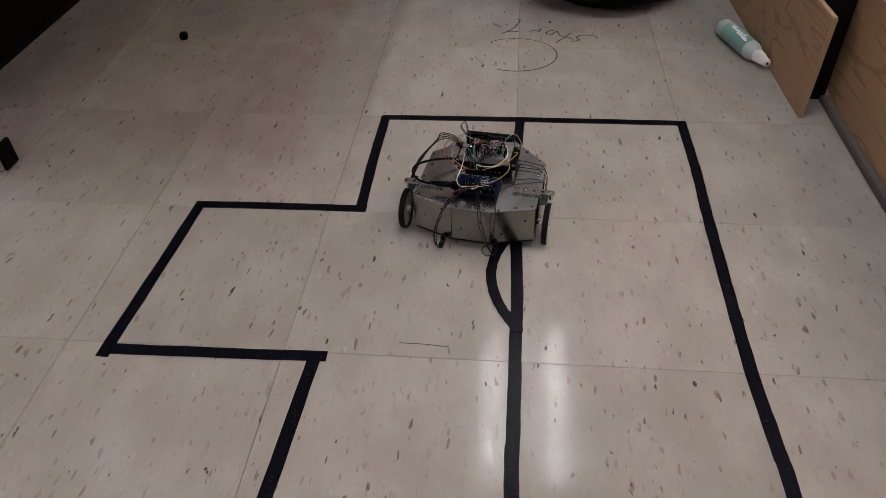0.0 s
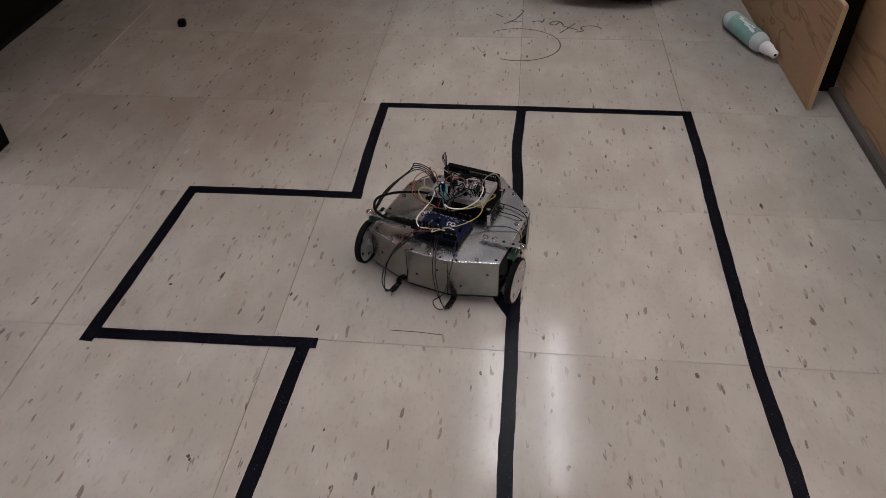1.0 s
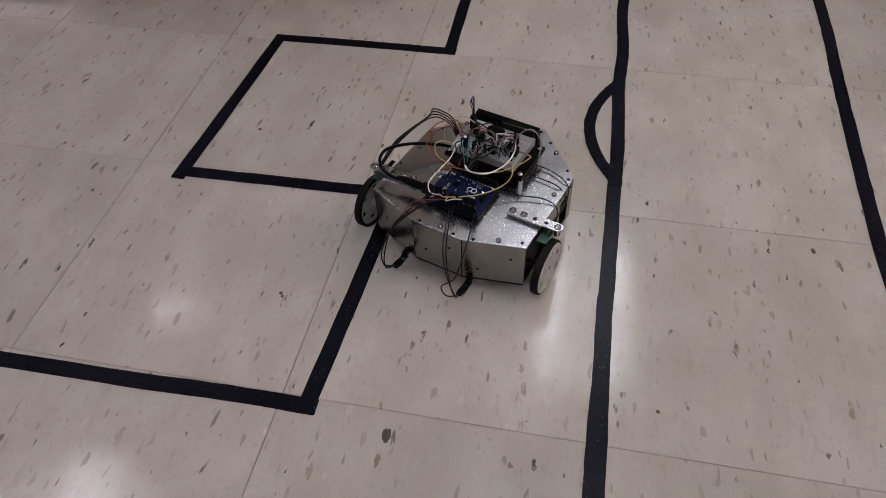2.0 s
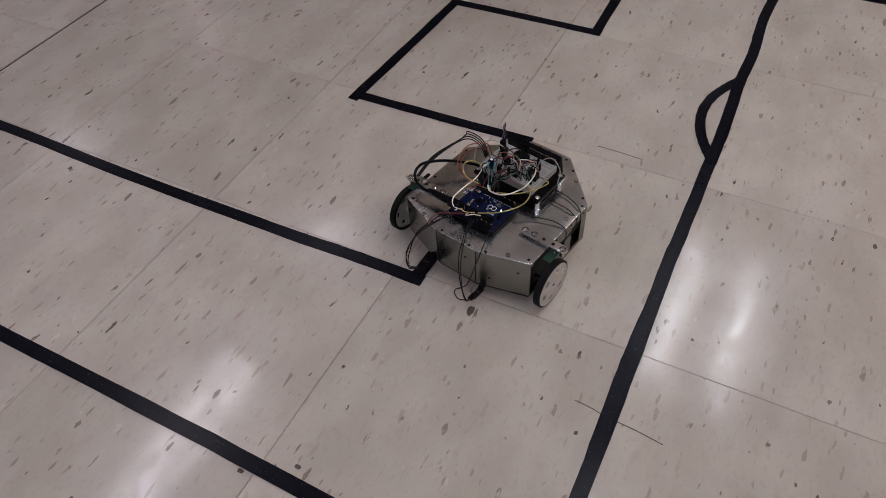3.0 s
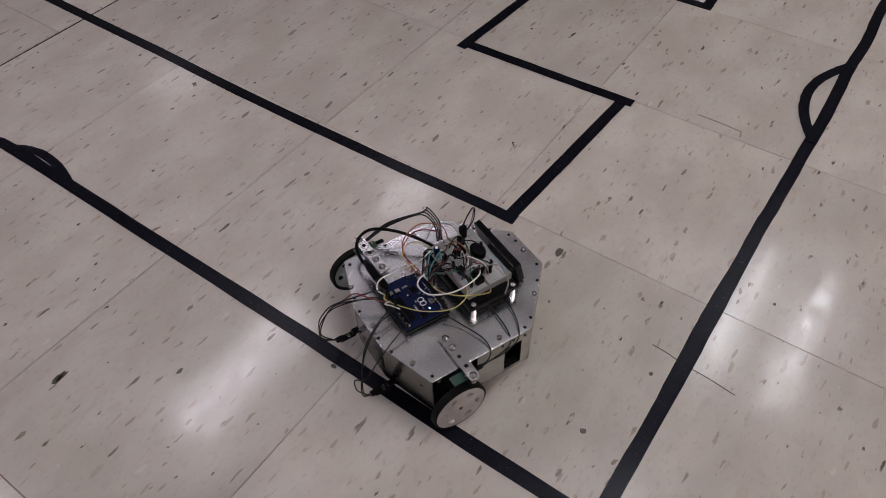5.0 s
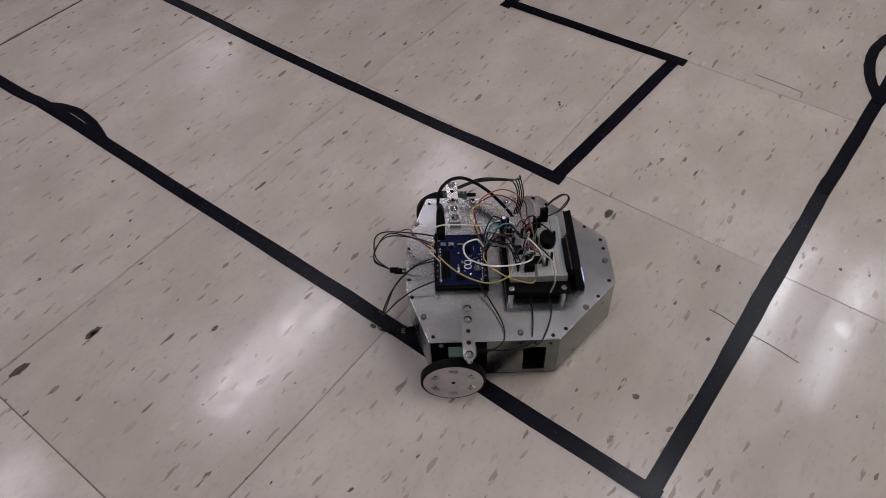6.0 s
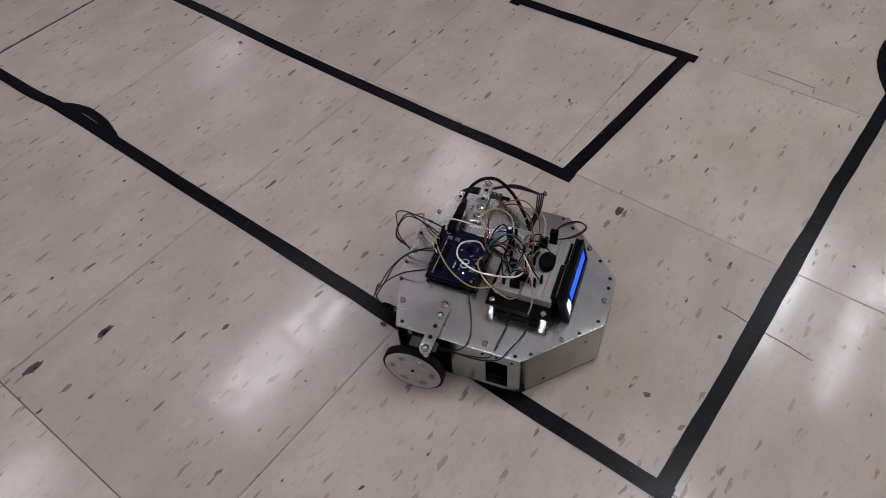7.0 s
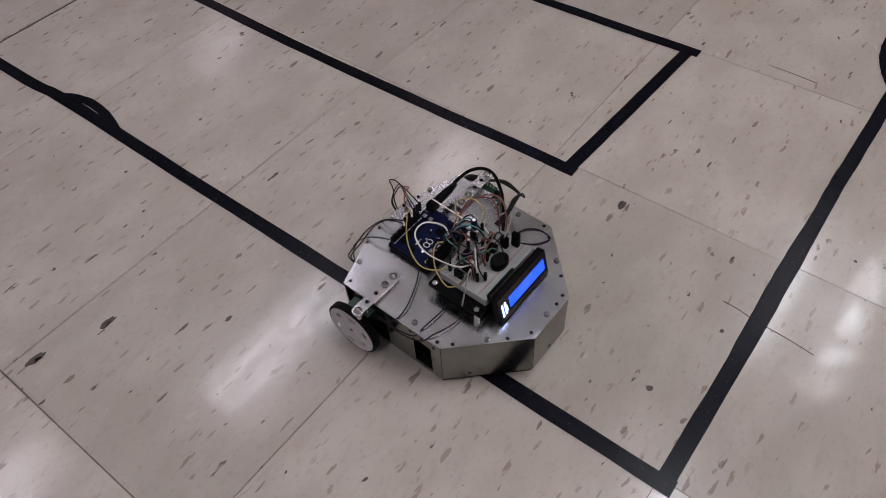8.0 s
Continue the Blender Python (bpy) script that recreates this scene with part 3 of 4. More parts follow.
    part("body", lathe(bmesh.new(), [(0, 0.010), (0.002, 0.0165), (0.008, 0.0194), (0.02, 0.0200), (0.123, 0.0200), (0.134, 0.0188), (0.142, 0.0155), (0.148, 0.0118)], 32), M_BOTTLE, o, smooth=True)
    part("label", lathe(bmesh.new(), [(0.028, 0.0201), (0.0282, 0.0203), (0.120, 0.0203), (0.1202, 0.0201)], 32), M_LABEL, o, "worn teal printed label")
    lb = o.children[-1]
    for k, (u, w, ang) in enumerate(((0.040, 0.016, 62), (0.046, 0.030, 75), (0.064, 0.022, 70), (0.072, 0.036, 84), (0.088, 0.012, 66), (0.096, 0.018, 90))):
        mark = boxed(u, u + w, -0.0022, 0.0022, 0.0201, 0.02055)
        part("print_bar", moved(mark, Matrix.Rotation(radians(ang - 60), 4, "X")), M_CAP, lb)
    part("cap", lathe(bmesh.new(), [(0.1475, 0.0118), (0.149, 0.0130), (0.163, 0.0124), (0.166, 0.0112), (0.172, 0.0095), (0.186, 0.0085), (0.188, 0.007)], 28), M_CAP, o, "white flip-top cap", smooth=True)
    part("spout", lathe(bmesh.new(), [(0.1878, 0.0028), (0.1886, 0.0028)], 10), M_HOLE, o)
    # round black bin
    n = thing("waste_bin", "round matt black bin standing on the floor", "bin", at=pose(0.214, 1.262, 0))
    part("shell", lathe(bmesh.new(), [(0.0, 0.13), (0.018, 0.14), (0.022, 0.175), (0.045, 0.205), (0.34, 0.225), (0.35, 0.228), (0.352, 0.222), (0.34, 0.214), (0.03, 0.19), (0.028, 0.02)], 48, axis=2), M_BIN, n, smooth=True)
    # bench whose steel foot comes into view
    t = thing("work_bench", "laminate bench on rectangular steel tube legs with black end caps", "table")
    # Top is out of view, stretched past the feet to shade the floor.
    part("tabletop", boxed(-2.0, -0.22, 0.30, 2.7, 0.715, 0.745, bevel=0.004), M_TOP, t)
    for y in (0.391, 2.52):
        foot = part("foot", boxed(-1.66, -0.9095, y - 0.0185, y + 0.0185, 0.0125, 0.0605, bevel=0.002), M_CHROME, t, "satin steel tube foot")
        part("end_cap", boxed(-0.9093, -0.9015, y - 0.0195, y + 0.0195, 0.0115, 0.0615, bevel=0.0025), M_BLACK, foot, "black plastic end cap")
        part("glide", cyl(bmesh.new(), -0.932, y, 0.0, 0.012, 0.009, 0.007), M_STEEL, foot, "round metal glide")
        part("glide", cyl(bmesh.new(), -1.62, y, 0.0, 0.012, 0.009, 0.007), M_STEEL, foot, "round metal glide")
        part("leg", boxed(-1.31, -1.25, y - 0.0175, y + 0.0175, 0.0606, 0.7148, bevel=0.002), M_CHROME, t)
    q = thing("base_cabinet", "dark cabinet with a black plinth line under the bench", "cabinet")
    part("body", boxed(-1.70, -1.16, 0.56, 2.3, 0.012, 0.66, bevel=0.003), M_DARKWOOD, q)
    part("plinth", boxed(-1.69, -1.152, 0.57, 2.29, 0, 0.0118), M_HOLE, q, "black plinth strip")
    s = thing("rubber_cube", "small black rubber cube lying on the floor", "cube", at=pose(-0.787, 0.938, 0, 0, 0, 12))
    part("cube", boxed(-0.0085, 0.0085, -0.0085, 0.0085, 0, 0.0155, bevel=0.002), M_BIN, s)


MM = 0.001
F0, F1, B0, B1 = (94.5, 21.3), (30.0, 43.2), (94.2, -103.2), (29.4, -167.5)
OUTLINE = [(F0[0], F0[1]), (F1[0], F1[1]), (-F1[0], F1[1]), (-F0[0], F0[1]), (-B0[0], B0[1]), (-B1[0], B1[1]), (B1[0], B1[1]), (B0[0], B0[1])]
WHEEL_AT = {-1: (-0.1095, 0.0, 0.032), 1: (0.1120, 0.0035, 0.032)}
TOP, BOTTOM = 72.0, 12.5


def robot():
    r = thing("line_robot", "octagonal aluminium line-following robot with exposed circuit boards and loose wires", "robot")

    def rp(name, bm, mat, parent=r, label="", smooth=False, lean=True):
        """A part in millimetres; the body leans back a little on its caster."""
        for v in bm.verts:
            if lean:
                v.co.z += 0.0315 * (v.co.y + 76.0)
            v.co *= MM
        return part(name, bm, mat, parent, label, smooth)

    # top plate
    bm = bmesh.new()
    lo = [bm.verts.new((x, y, TOP - 1.6)) for x, y in OUTLINE]
    hi = [bm.verts.new((x, y, TOP)) for x, y in OUTLINE]
    bm.faces.new(lo)
    bm.faces.new(hi[::-1])
    for i in range(8):
        j = (i + 1) % 8
        bm.faces.new((lo[i], hi[i], hi[j], lo[j]))
    bmesh.ops.recalc_face_normals(bm, faces=bm.faces)
    bmesh.ops.bevel(bm, geom=list(bm.edges), offset=0.75, segments=2, affect="EDGES")
    plate = rp("top_plate", bm, M_ALU, label="brushed aluminium top plate")
    # bolts and open holes round the rim
    for x, y in ((-64.8, 25.8), (56.6, 32.0), (-89.2 + 3, -66.4), (86.2, -66.4), (-59.0, -133.0), (59.0, -133.0), (-1.2, -161.1), (-2.0, 37.0)):
        bm = cyl(bmesh.new(), x, y, TOP, TOP + 0.5, 3.0)
        lathe(bm2 := bmesh.new(), [(TOP + 0.5, 2.7), (TOP + 1.6, 2.6), (TOP + 2.3, 1.5)], 14, axis=2)
        me = bpy.data.meshes.new("tmp")
        moved(bm2, Matrix.Translation((x, y, 0)))
        bm2.to_mesh(me)
        bm.from_mesh(me)
        bm2.free()
        bpy.data.meshes.remove(me)
        box(bm, x - 1.5, x + 1.5, y - 0.3, y + 0.3, TOP + 2.2, TOP + 2.45)
        rp("bolt", bm, M_SCREW, plate)
    for x, y in ((-88, 17), (-41, 37), (-19, 40), (22, 40), (41, 36), (86, 18), (-90, -20), (-90, -97), (-83, -110), (-46, -147), (-27, -161), (15, -162),
                 (27, -161), (46, -147), (80, -110), (90, -97), (90, -30)):
        rp("hole", cyl(bmesh.new(), x, y, TOP - 0.5, TOP + 0.12, 1.9, n=14), M_HOLE, plate)

    def panel(name, a, b, z0, z1, t=1.6, holes=()):
        """A folded side panel between two corners of the outline."""
        bm = bmesh.new()
        d = (Vector(b) - Vector(a)).normalized()
        nrm = Vector((d.y, -d.x))
        c = (Vector(a) + Vector(b)) / 2
        if nrm.dot(c - Vector((0, -60))) < 0:
            nrm = -nrm
        a2, b2 = Vector(a) + d * 0.6 - nrm * 0.5, Vector(b) - d * 0.6 - nrm * 0.5
        quad = [a2, b2, b2 - nrm * t, a2 - nrm * t]
        lo = [bm.verts.new((*p, z0)) for p in quad]
        hi = [bm.verts.new((*p, z1)) for p in quad]
        bm.faces.new(lo)
        bm.faces.new(hi)
        for i in range(4):
            j = (i + 1) % 4
            bm.faces.new((lo[i], lo[j], hi[j], hi[i]))
        bmesh.ops.recalc_face_normals(bm, faces=bm.faces)
        bmesh.ops.bevel(bm, geom=list(bm.edges), offset=0.25, segments=1, affect="EDGES")
        p = rp(name, bm, M_ALU_SHADED, label="folded aluminium panel")
        turn = Matrix.Rotation(math.atan2(nrm.y, nrm.x), 4, "Z")
        for u, z in holes:
            q = a2 + d * u * (b2 - a2).length
            hb = moved(lathe(bmesh.new(), [(-0.4, 1.7), (0.12, 1.7)], 12), Matrix.Translation((q.x, q.y, z)) @ turn)
            rp("hole", hb, M_HOLE, p)
        return p

    zt = TOP - 1.7
    for a, b, hs in ((F0, F1, ((0.75, 62), (0.3, 40))), (F1, (-F1[0], F1[1]), ((0.25, 33), (0.75, 50))), ((-F1[0], F1[1]), (-F0[0], F0[1]), ((0.25, 28), (0.78, 50))),
                     ((-B0[0], B0[1]), (-B1[0], B1[1]), ((0.3, 20), (0.8, 55))), ((-B1[0], B1[1]), (B1[0], B1[1]), ((0.5, 20),)), ((B1[0], B1[1]), B0, ((0.5, 20),))):
        panel("side_panel", a, b, BOTTOM, zt, holes=hs)
    # the two long sides: open wheel well in front, window behind
    for s in (-1, 1):
        x = s * 94.0
        bm = bmesh.new()
        xa, xb = sorted((x, x - s * 1.6))
        for y0, y1, z0, z1 in ((-69, -34, BOTTOM, zt), (-103, -91, BOTTOM, zt), (-91, -69, BOTTOM, 18), (-91, -69, 58, zt)):
            box(bm, xa, xb, y0, y1, z0, z1)
        w = rp("window_panel", bm, M_ALU_SHADED, label="aluminium side panel with a rectangular window")
        box(bm := bmesh.new(), *sorted((x - s * 9, x - s * 1.7)), -91, -69, 16.5, 17.7)
        rp("sill", bm, M_ALU_SHADED, w)
        for y, z in ((-66, 66), (-95, 64), (-80, 66)):
            rp("rivet", moved(lathe(bmesh.new(), [(0, 1.6), (0.6, 1.3)], 10), Matrix.Translation((x, y, z)) @ Matrix.Rotation(0 if s > 0 else math.pi, 4, "Z")), M_HOLE, w)
        # gear motor in the well
        g = rp("gear_motor", box(bmesh.new(), *sorted((s * 45, s * 86)), -14, 14, 20, 46, bevel=2), M_BLACK, label="black gear motor")
        rp("axle", moved(lathe(bmesh.new(), [(0, 2.5), (26, 2.5)], 12), Matrix.Translation((s * 86 - (26 if s < 0 else 0), 0, 32))), M_STEEL, g, lean=False)
        # Dark sheet added for the shade inside the wheel well.
        rp("well_wall", boxed(*sorted((s * 86.5, s * 88)), -33, 20, BOTTOM + 1, zt), M_BLACK, label="dark sheet standing in for wheel-well shade")
        rp("well_bolt", moved(lathe(bmesh.new(), [(0, 3.2), (1.5, 3.0), (2.4, 1.6)], 12), Matrix.Translation((s * 88, 10, 58)) @ Matrix.Rotation(0 if s > 0 else math.pi, 4, "Z")), M_SCREW)
        # encoder board
        e = rp("encoder_board", boxed(*sorted((s * 97, s * 108)), -24, 3, 66.5, 68, bevel=0.3), M_GREEN, label="small green encoder board")
        for y in (-20, -16, -12):
            rp("pin", boxed(s * 104 - 0.4, s * 104 + 0.4, y - 0.4, y + 0.4, 68, 71), M_GOLD, e)
        rp("connector", boxed(*sorted((s * 100, s * 105)), -34, -24, 66.6, 68.4, bevel=0.4), M_BLACK, e)
    # base plate, dropped low to deepen the contact shadow, and rear caster
    bm = bmesh.new()
    lo = [bm.verts.new((x * 0.976, -62 + (y + 62) * 0.976, BOTTOM - 4.5)) for x, y in OUTLINE]
    hi = [bm.verts.new((x * 0.978, -62 + (y + 62) * 0.978, BOTTOM + 2.0)) for x, y in OUTLINE]
    bm.faces.new(lo)
    bm.faces.new(hi)
    for i in range(8):
        bm.faces.new((lo[i], lo[(i + 1) % 8], hi[(i + 1) % 8], hi[i]))
    bmesh.ops.recalc_face_normals(bm, faces=bm.faces)
    rp("base_plate", bm, M_BLACK)
    bm = bmesh.new()
    bmesh.ops.create_uvsphere(bm, u_segments=20, v_segments=12, radius=6.0, matrix=Matrix.Translation((0, -135, 6.0)))
    cast = rp("caster_ball", bm, M_STEEL, lean=False, smooth=True)
    rp("caster_cup", cyl(bmesh.new(), 0, -135, 7.5, 12.5, 9.5, 11), M_BLACK, cast, lean=False)

    # wheels
    wheels = []
    for s in (-1, 1):
        w = new("wheel")
        w.parent = r
        w.matrix_basis = pose(*WHEEL_AT[s])
        w["label"] = "white plastic wheel with a black rubber tyre"
        ty = [(-4.3, 28.2), (-4.3, 30.8), (-3.5, 31.9), (3.5, 31.9), (4.3, 30.8), (4.3, 28.2)]
        bm = bmesh.new()
        rings = [[bm.verts.new((a, q * math.cos(2 * math.pi * k / 60), q * math.sin(2 * math.pi * k / 60))) for k in range(60)] for a, q in ty]
        for i in range(len(ty)):
            p, q = rings[i], rings[(i + 1) % len(ty)]
            for k in range(60):
                bm.faces.new((p[k], p[(k + 1) % 60], q[(k + 1) % 60], q[k]))
        bmesh.ops.recalc_face_normals(bm, faces=bm.faces)
        for v in bm.verts:
            v.co *= MM
        part("tyre", bm, M_RUBBER, w, "black rubber tyre")
        # rim: a disc of cells with openings left out, given thickness
        radii = [2.2, 6.5, 8.5, 17.5, 23.0, 25.5, 29.3]
        bm = bmesh.new()
        nseg = 60
        grid = [[bm.verts.new((0, q * math.cos(2 * math.pi * k / nseg), q * math.sin(2 * math.pi * k / nseg))) for k in range(nseg)] for q in radii]
        for i in range(len(radii) - 1):
            for k in range(nseg):
                if (i == 3 and k % 10 in (0, 1, 2, 3)) or (i == 1 and k % 10 in (7,)):
                    continue
                bm.faces.new((grid[i][k], grid[i][(k + 1) % nseg], grid[i + 1][(k + 1) % nseg], grid[i + 1][k]))
        ext = bmesh.ops.extrude_face_region(bm, geom=list(bm.faces))
        for v in (g for g in ext["geom"] if isinstance(g, bmesh.types.BMVert)):
            v.co.x += 6.6
        bmesh.ops.recalc_face_normals(bm, faces=bm.faces)
        moved(bm, Matrix.Translation((s * 1.3 - 3.3, 0, 0)))
        for v in bm.verts:
            v.co *= MM
        rim = part("rim", bm, M_RIM, w, "white nylon rim with openings")
        bm = moved(lathe(bmesh.new(), [(-8, 5), (3.0, 5), (3.6, 3.2)], 20), Matrix.Rotation(0 if s > 0 else math.pi, 4, "Z"))
        for v in bm.verts:
            v.co *= MM
        part("hub", bm, M_RIM, w, "white hub")
        # Added black disc; puts the dark of the rim openings into the shape.
        bm = lathe(bmesh.new(), [(-0.4, 27.5), (0.4, 27.5)], 40)
        for v in bm.verts:
            v.co *= MM
        part("web", bm, M_HOLE, w, "dark disc added so the openings read dark")
        bm = moved(lathe(bmesh.new(), [(3.7, 2.0), (4.75, 2.0)], 12), Matrix.Rotation(0 if s > 0 else math.pi, 4, "Z"))
        for v in bm.verts:
            v.co *= MM
        part("axle_end", bm, M_HOLE, w)
        bm = moved(boxed(2.0, 4.75, -11.5, -7.5, 18.0, 22.0, bevel=0.4), Matrix.Rotation(0 if s > 0 else math.pi, 4, "Z"))
        for v in bm.verts:
            v.co *= MM
        part("tape_flag", bm, M_CAP, w, "white counting mark")
        wheels.append(w)

    # perforated brackets over the wheels
    def bracket(xi, yi, xo, yo):
        bm = bmesh.new()
        d = Vector((xo - xi, yo - yi, 0))
        L = d.length
        z0, z1 = TOP + 3.2, TOP + 5.4
        pts = [(-7, -6), (L, -6)] + [(L + 6 * math.sin(a), -6 * math.cos(a)) for a in np.linspace(0.3, math.pi - 0.3, 8)] + [(L, 6), (-7, 6)]
        lo = [bm.verts.new((x, y, z0)) for x, y in pts]
        hi = [bm.verts.new((x, y, z1)) for x, y in pts]
        bm.faces.new(lo)
        bm.faces.new(hi)
        for i in range(len(pts)):
            bm.faces.new((lo[i], lo[(i + 1) % len(pts)], hi[(i + 1) % len(pts)], hi[i]))
        bmesh.ops.recalc_face_normals(bm, faces=bm.faces)
        m = Matrix.Translation((xi, yi, 0)) @ Matrix.Rotation(math.atan2(d.y, d.x), 4, "Z")
        b = rp("bracket", moved(bm, m), M_STEEL, label="perforated steel bracket reaching over the wheel")
        for u in (0.0, 13.0, L):
            q = m @ Vector((u, 0, 0))
            sb = moved(lathe(bmesh.new(), [(z1, 3.9), (z1 + 0.7, 3.9), (z1 + 0.75, 2.9), (z1 + 2.0, 2.6), (z1 + 2.6, 1.2)], 14, axis=2), Matrix.Translation((q.x, q.y, 0)))
            rp("screw", sb, M_SCREW, b)
        for u in (26.0, 39.0):
            q = m @ Vector((u, 0, 0))
            rp("hole", cyl(bmesh.new(), q.x, q.y, z1 - 0.4, z1 + 0.12, 2.2, n=14), M_HOLE, b)
        rp("washer_stack", cyl(bmesh.new(), xi, yi, TOP, z0, 4.0), M_SCREW, b)
        q = m @ Vector((13.0, 0, 0))
        rp("washer_stack", cyl(bmesh.new(), q.x, q.y, TOP, z0, 4.0), M_SCREW, b)
        rp("post", cyl(bmesh.new(), xo, yo, 66, z0, 3.0), M_STEEL, b)

    bracket(-60.0, -16.9, -112.0, -16.5)
    bracket(60.0, -9.5, 109.5, -7.0)

    # microcontroller board
    ab = rp("control_board", boxed(-38, 32, -39, 13, 79.6, 81.2, bevel=0.4), M_PCB, label="blue microcontroller board on a black tray")
    rp("tray", boxed(-39, 33, -40, 14, 74.0, 79.4, bevel=1.0), M_BLACK, ab, "black plastic tray")
    for x, y in ((-33, 8), (24, 9), (-33, -34), (20, -34)):
        rp("standoff", cyl(bmesh.new(), x, y, TOP, 79.6, 2.6), M_BLACK, ab)
        rp("screw", moved(lathe(bmesh.new(), [(81.2, 2.8), (82.2, 2.6), (82.8, 1.2)], 12, axis=2), Matrix.Translation((x, y, 0))), M_SCREW, ab)
    for x0, x1, y in ((-36, -14, 10.5), (-12, 12, 10.5), (-36, -12, -37), (-10, 10, -37)):
        h = rp("pin_header", boxed(x0, x1, y - 1.3, y + 1.3, 81.2, 89.6, bevel=0.3), M_BLACK, ab)
        for k in range(int((x1 - x0) / 2.54)):
            rp("socket", boxed(x0 + 1 + k * 2.54, x0 + 2.1 + k * 2.54, y - 0.5, y + 0.5, 89.5, 89.7), M_GOLD if k % 3 == 0 else M_HOLE, h)
    rp("processor", boxed(-30, 5, -2.5, 5.0, 82.0, 85.5, bevel=0.4), M_BLACK, ab, "long black processor chip")
    rp("usb_socket", boxed(22, 38, -33, -21, 81.2, 91.5, bevel=0.6), M_STEEL, ab, "steel connector shell")
    rp("power_jack", boxed(24, 38, 1.5, 10.5, 81.2, 92, bevel=0.8), M_BLACK, ab, "black power jack")
    for x, y, sx, sy, h, mt in ((14, 4, 2.6, 2.6, 5, M_SCREW), (14, -4, 2.6, 2.6, 5, M_SCREW), (8, -20, 4, 4, 1.6, M_BLACK), (-2, -25, 2, 1, 1, M_BLACK), (-18, -14, 2.5, 1.2, 1, M_BLACK),
                                (2, -12, 1.2, 2.2, 1, M_BLACK), (-20, -30, 2.4, 2.4, 2.5, M_SCREW), (-31, -12, 2.5, 4, 4, M_BLACK), (16, -14, 1.6, 3.4, 2, M_SCREW), (-8, -31, 2, 1, 1, M_BB)):
        rp("component", boxed(x - sx, x + sx, y - sy, y + sy, 81.2, 81.2 + h, bevel=0.3), mt, ab)
    for s in (-1, 1):
        bm = bmesh.new()
        tube(bm, [(-12 + s * 2.9 + 3.0 * math.cos(a), -20 + 3.4 * math.sin(a), 81.5) for a in np.linspace(0, 2 * math.pi, 13)], 0.45, 5, 2)
        rp("printed_ring", bm, M_CAP, ab, "white printed ring")
    for k in range(7):
        rp("print_mark", boxed(-21.5 + k * 1.0, -20.9 + k * 1.0, -11.5, -9.6, 81.2, 81.28), M_CAP, ab)
    for k in range(14):
        rp("solder_pad", boxed(-34 + k * 2.54, -33.2 + k * 2.54, 7.0, 7.6, 81.2, 81.3), M_GOLD, ab)
    rng = random.Random(21)
    for k in range(26):
        x, y = rng.uniform(-24, 18), rng.uniform(-33, -6)
        sx, sy = rng.choice(((0.9, 0.5), (0.5, 0.9), (1.3, 0.7)))
        rp("component", boxed(x - sx, x + sx, y - sy, y + sy, 81.2, 81.9), rng.choice((M_SCREW, M_BLACK, M_BB)), ab)
    for k in range(12):
        x = -34 + k * 4.0
        for y in (7.6, -34.3):
            rp("print_mark", boxed(x, x + rng.uniform(1.0, 2.4), y - 0.45, y + 0.45, 81.2, 81.28), M_CAP, ab)
    for k in range(5):
        rp("print_mark", boxed(-20.5, -20.5 + rng.uniform(5, 9), -27.2 - k * 1.3, -26.6 - k * 1.3, 81.2, 81.28), M_BB, ab)
    rp("indicator", boxed(-25.7, -24.3, -22.9, -21.7, 81.2, 82.2, bevel=0.2), M_LED, ab, "lit white indicator")

    for q in [ab] + [c for c in r.children_recursive if c.parent is ab or c.parent and c.parent.parent is ab]:
        for v in q.data.vertices:
            v.co.x = 0.032 - (0.032 - v.co.x) * 0.925

    # breadboard deck
    deck = rp("deck_plate", boxed(-51, 46, -118, -55, 84.0, 88.6, bevel=0.6), M_BLACK, label="black deck plate on metal standoffs")
    rp("battery_box", boxed(-46, 43, -115, -57.5, TOP + 0.3, 83.9, bevel=1.5), M_BLACK, deck, "black battery box")
    for x, y in ((-46.8, -61), (-47, -111.7), (42, -61), (42, -112)):
        rp("standoff", cyl(bmesh.new(), x, y, TOP, 84.0, 3.1, n=6), M_STEEL, deck, "hexagonal metal standoff")
        rp("screw", moved(lathe(bmesh.new(), [(88.6, 3.3), (90.3, 3.1), (91.0, 1.5)], 14, axis=2), Matrix.Translation((x, y, 0))), M_SCREW, deck)
    bb = rp("breadboard", boxed(-39, 40, -116, -60, 88.7, 98.2, bevel=0.5), M_BB, label="white solderless breadboard")
    holes = bmesh.new()
    for i in range(30):
        for y in (-62.5, -65, -71, -73.5, -76, -78.6, -81.1, -90, -92.5, -95, -97.6, -100.1, -108, -110.5):
            x = -36.5 + i * 2.5
            v = [holes.verts.new((x + a, y + b, 98.28)) for a, b in ((-0.4, -0.4), (0.4, -0.4), (0.4, 0.4), (-0.4, 0.4))]
            holes.faces.new(v)
    tagged(rp("contact_holes", holes, M_HOLE, bb), kind="stuff")
    rp("groove", boxed(-39.1, 40.1, -87, -84, 98.0, 98.3), M_GREY, bb)
    for y, mt in ((-60.9, WIRE["red"]), (-67.2, WIRE["teal"]), (-106.2, WIRE["red"]), (-112.5, WIRE["teal"])):
        rp("rail_line", boxed(-37, 38, y - 0.3, y + 0.3, 98.15, 98.3), mt, bb)
    rp("dial", moved(lathe(bmesh.new(), [(0, 10), (1, 11), (6.5, 11), (8, 9)], 20, axis=2), Matrix.Translation((4, -101, 98.3)) @ Matrix.Diagonal((1.0, 0.72, 1, 1))), M_BLACK, bb, "black adjusting dial")
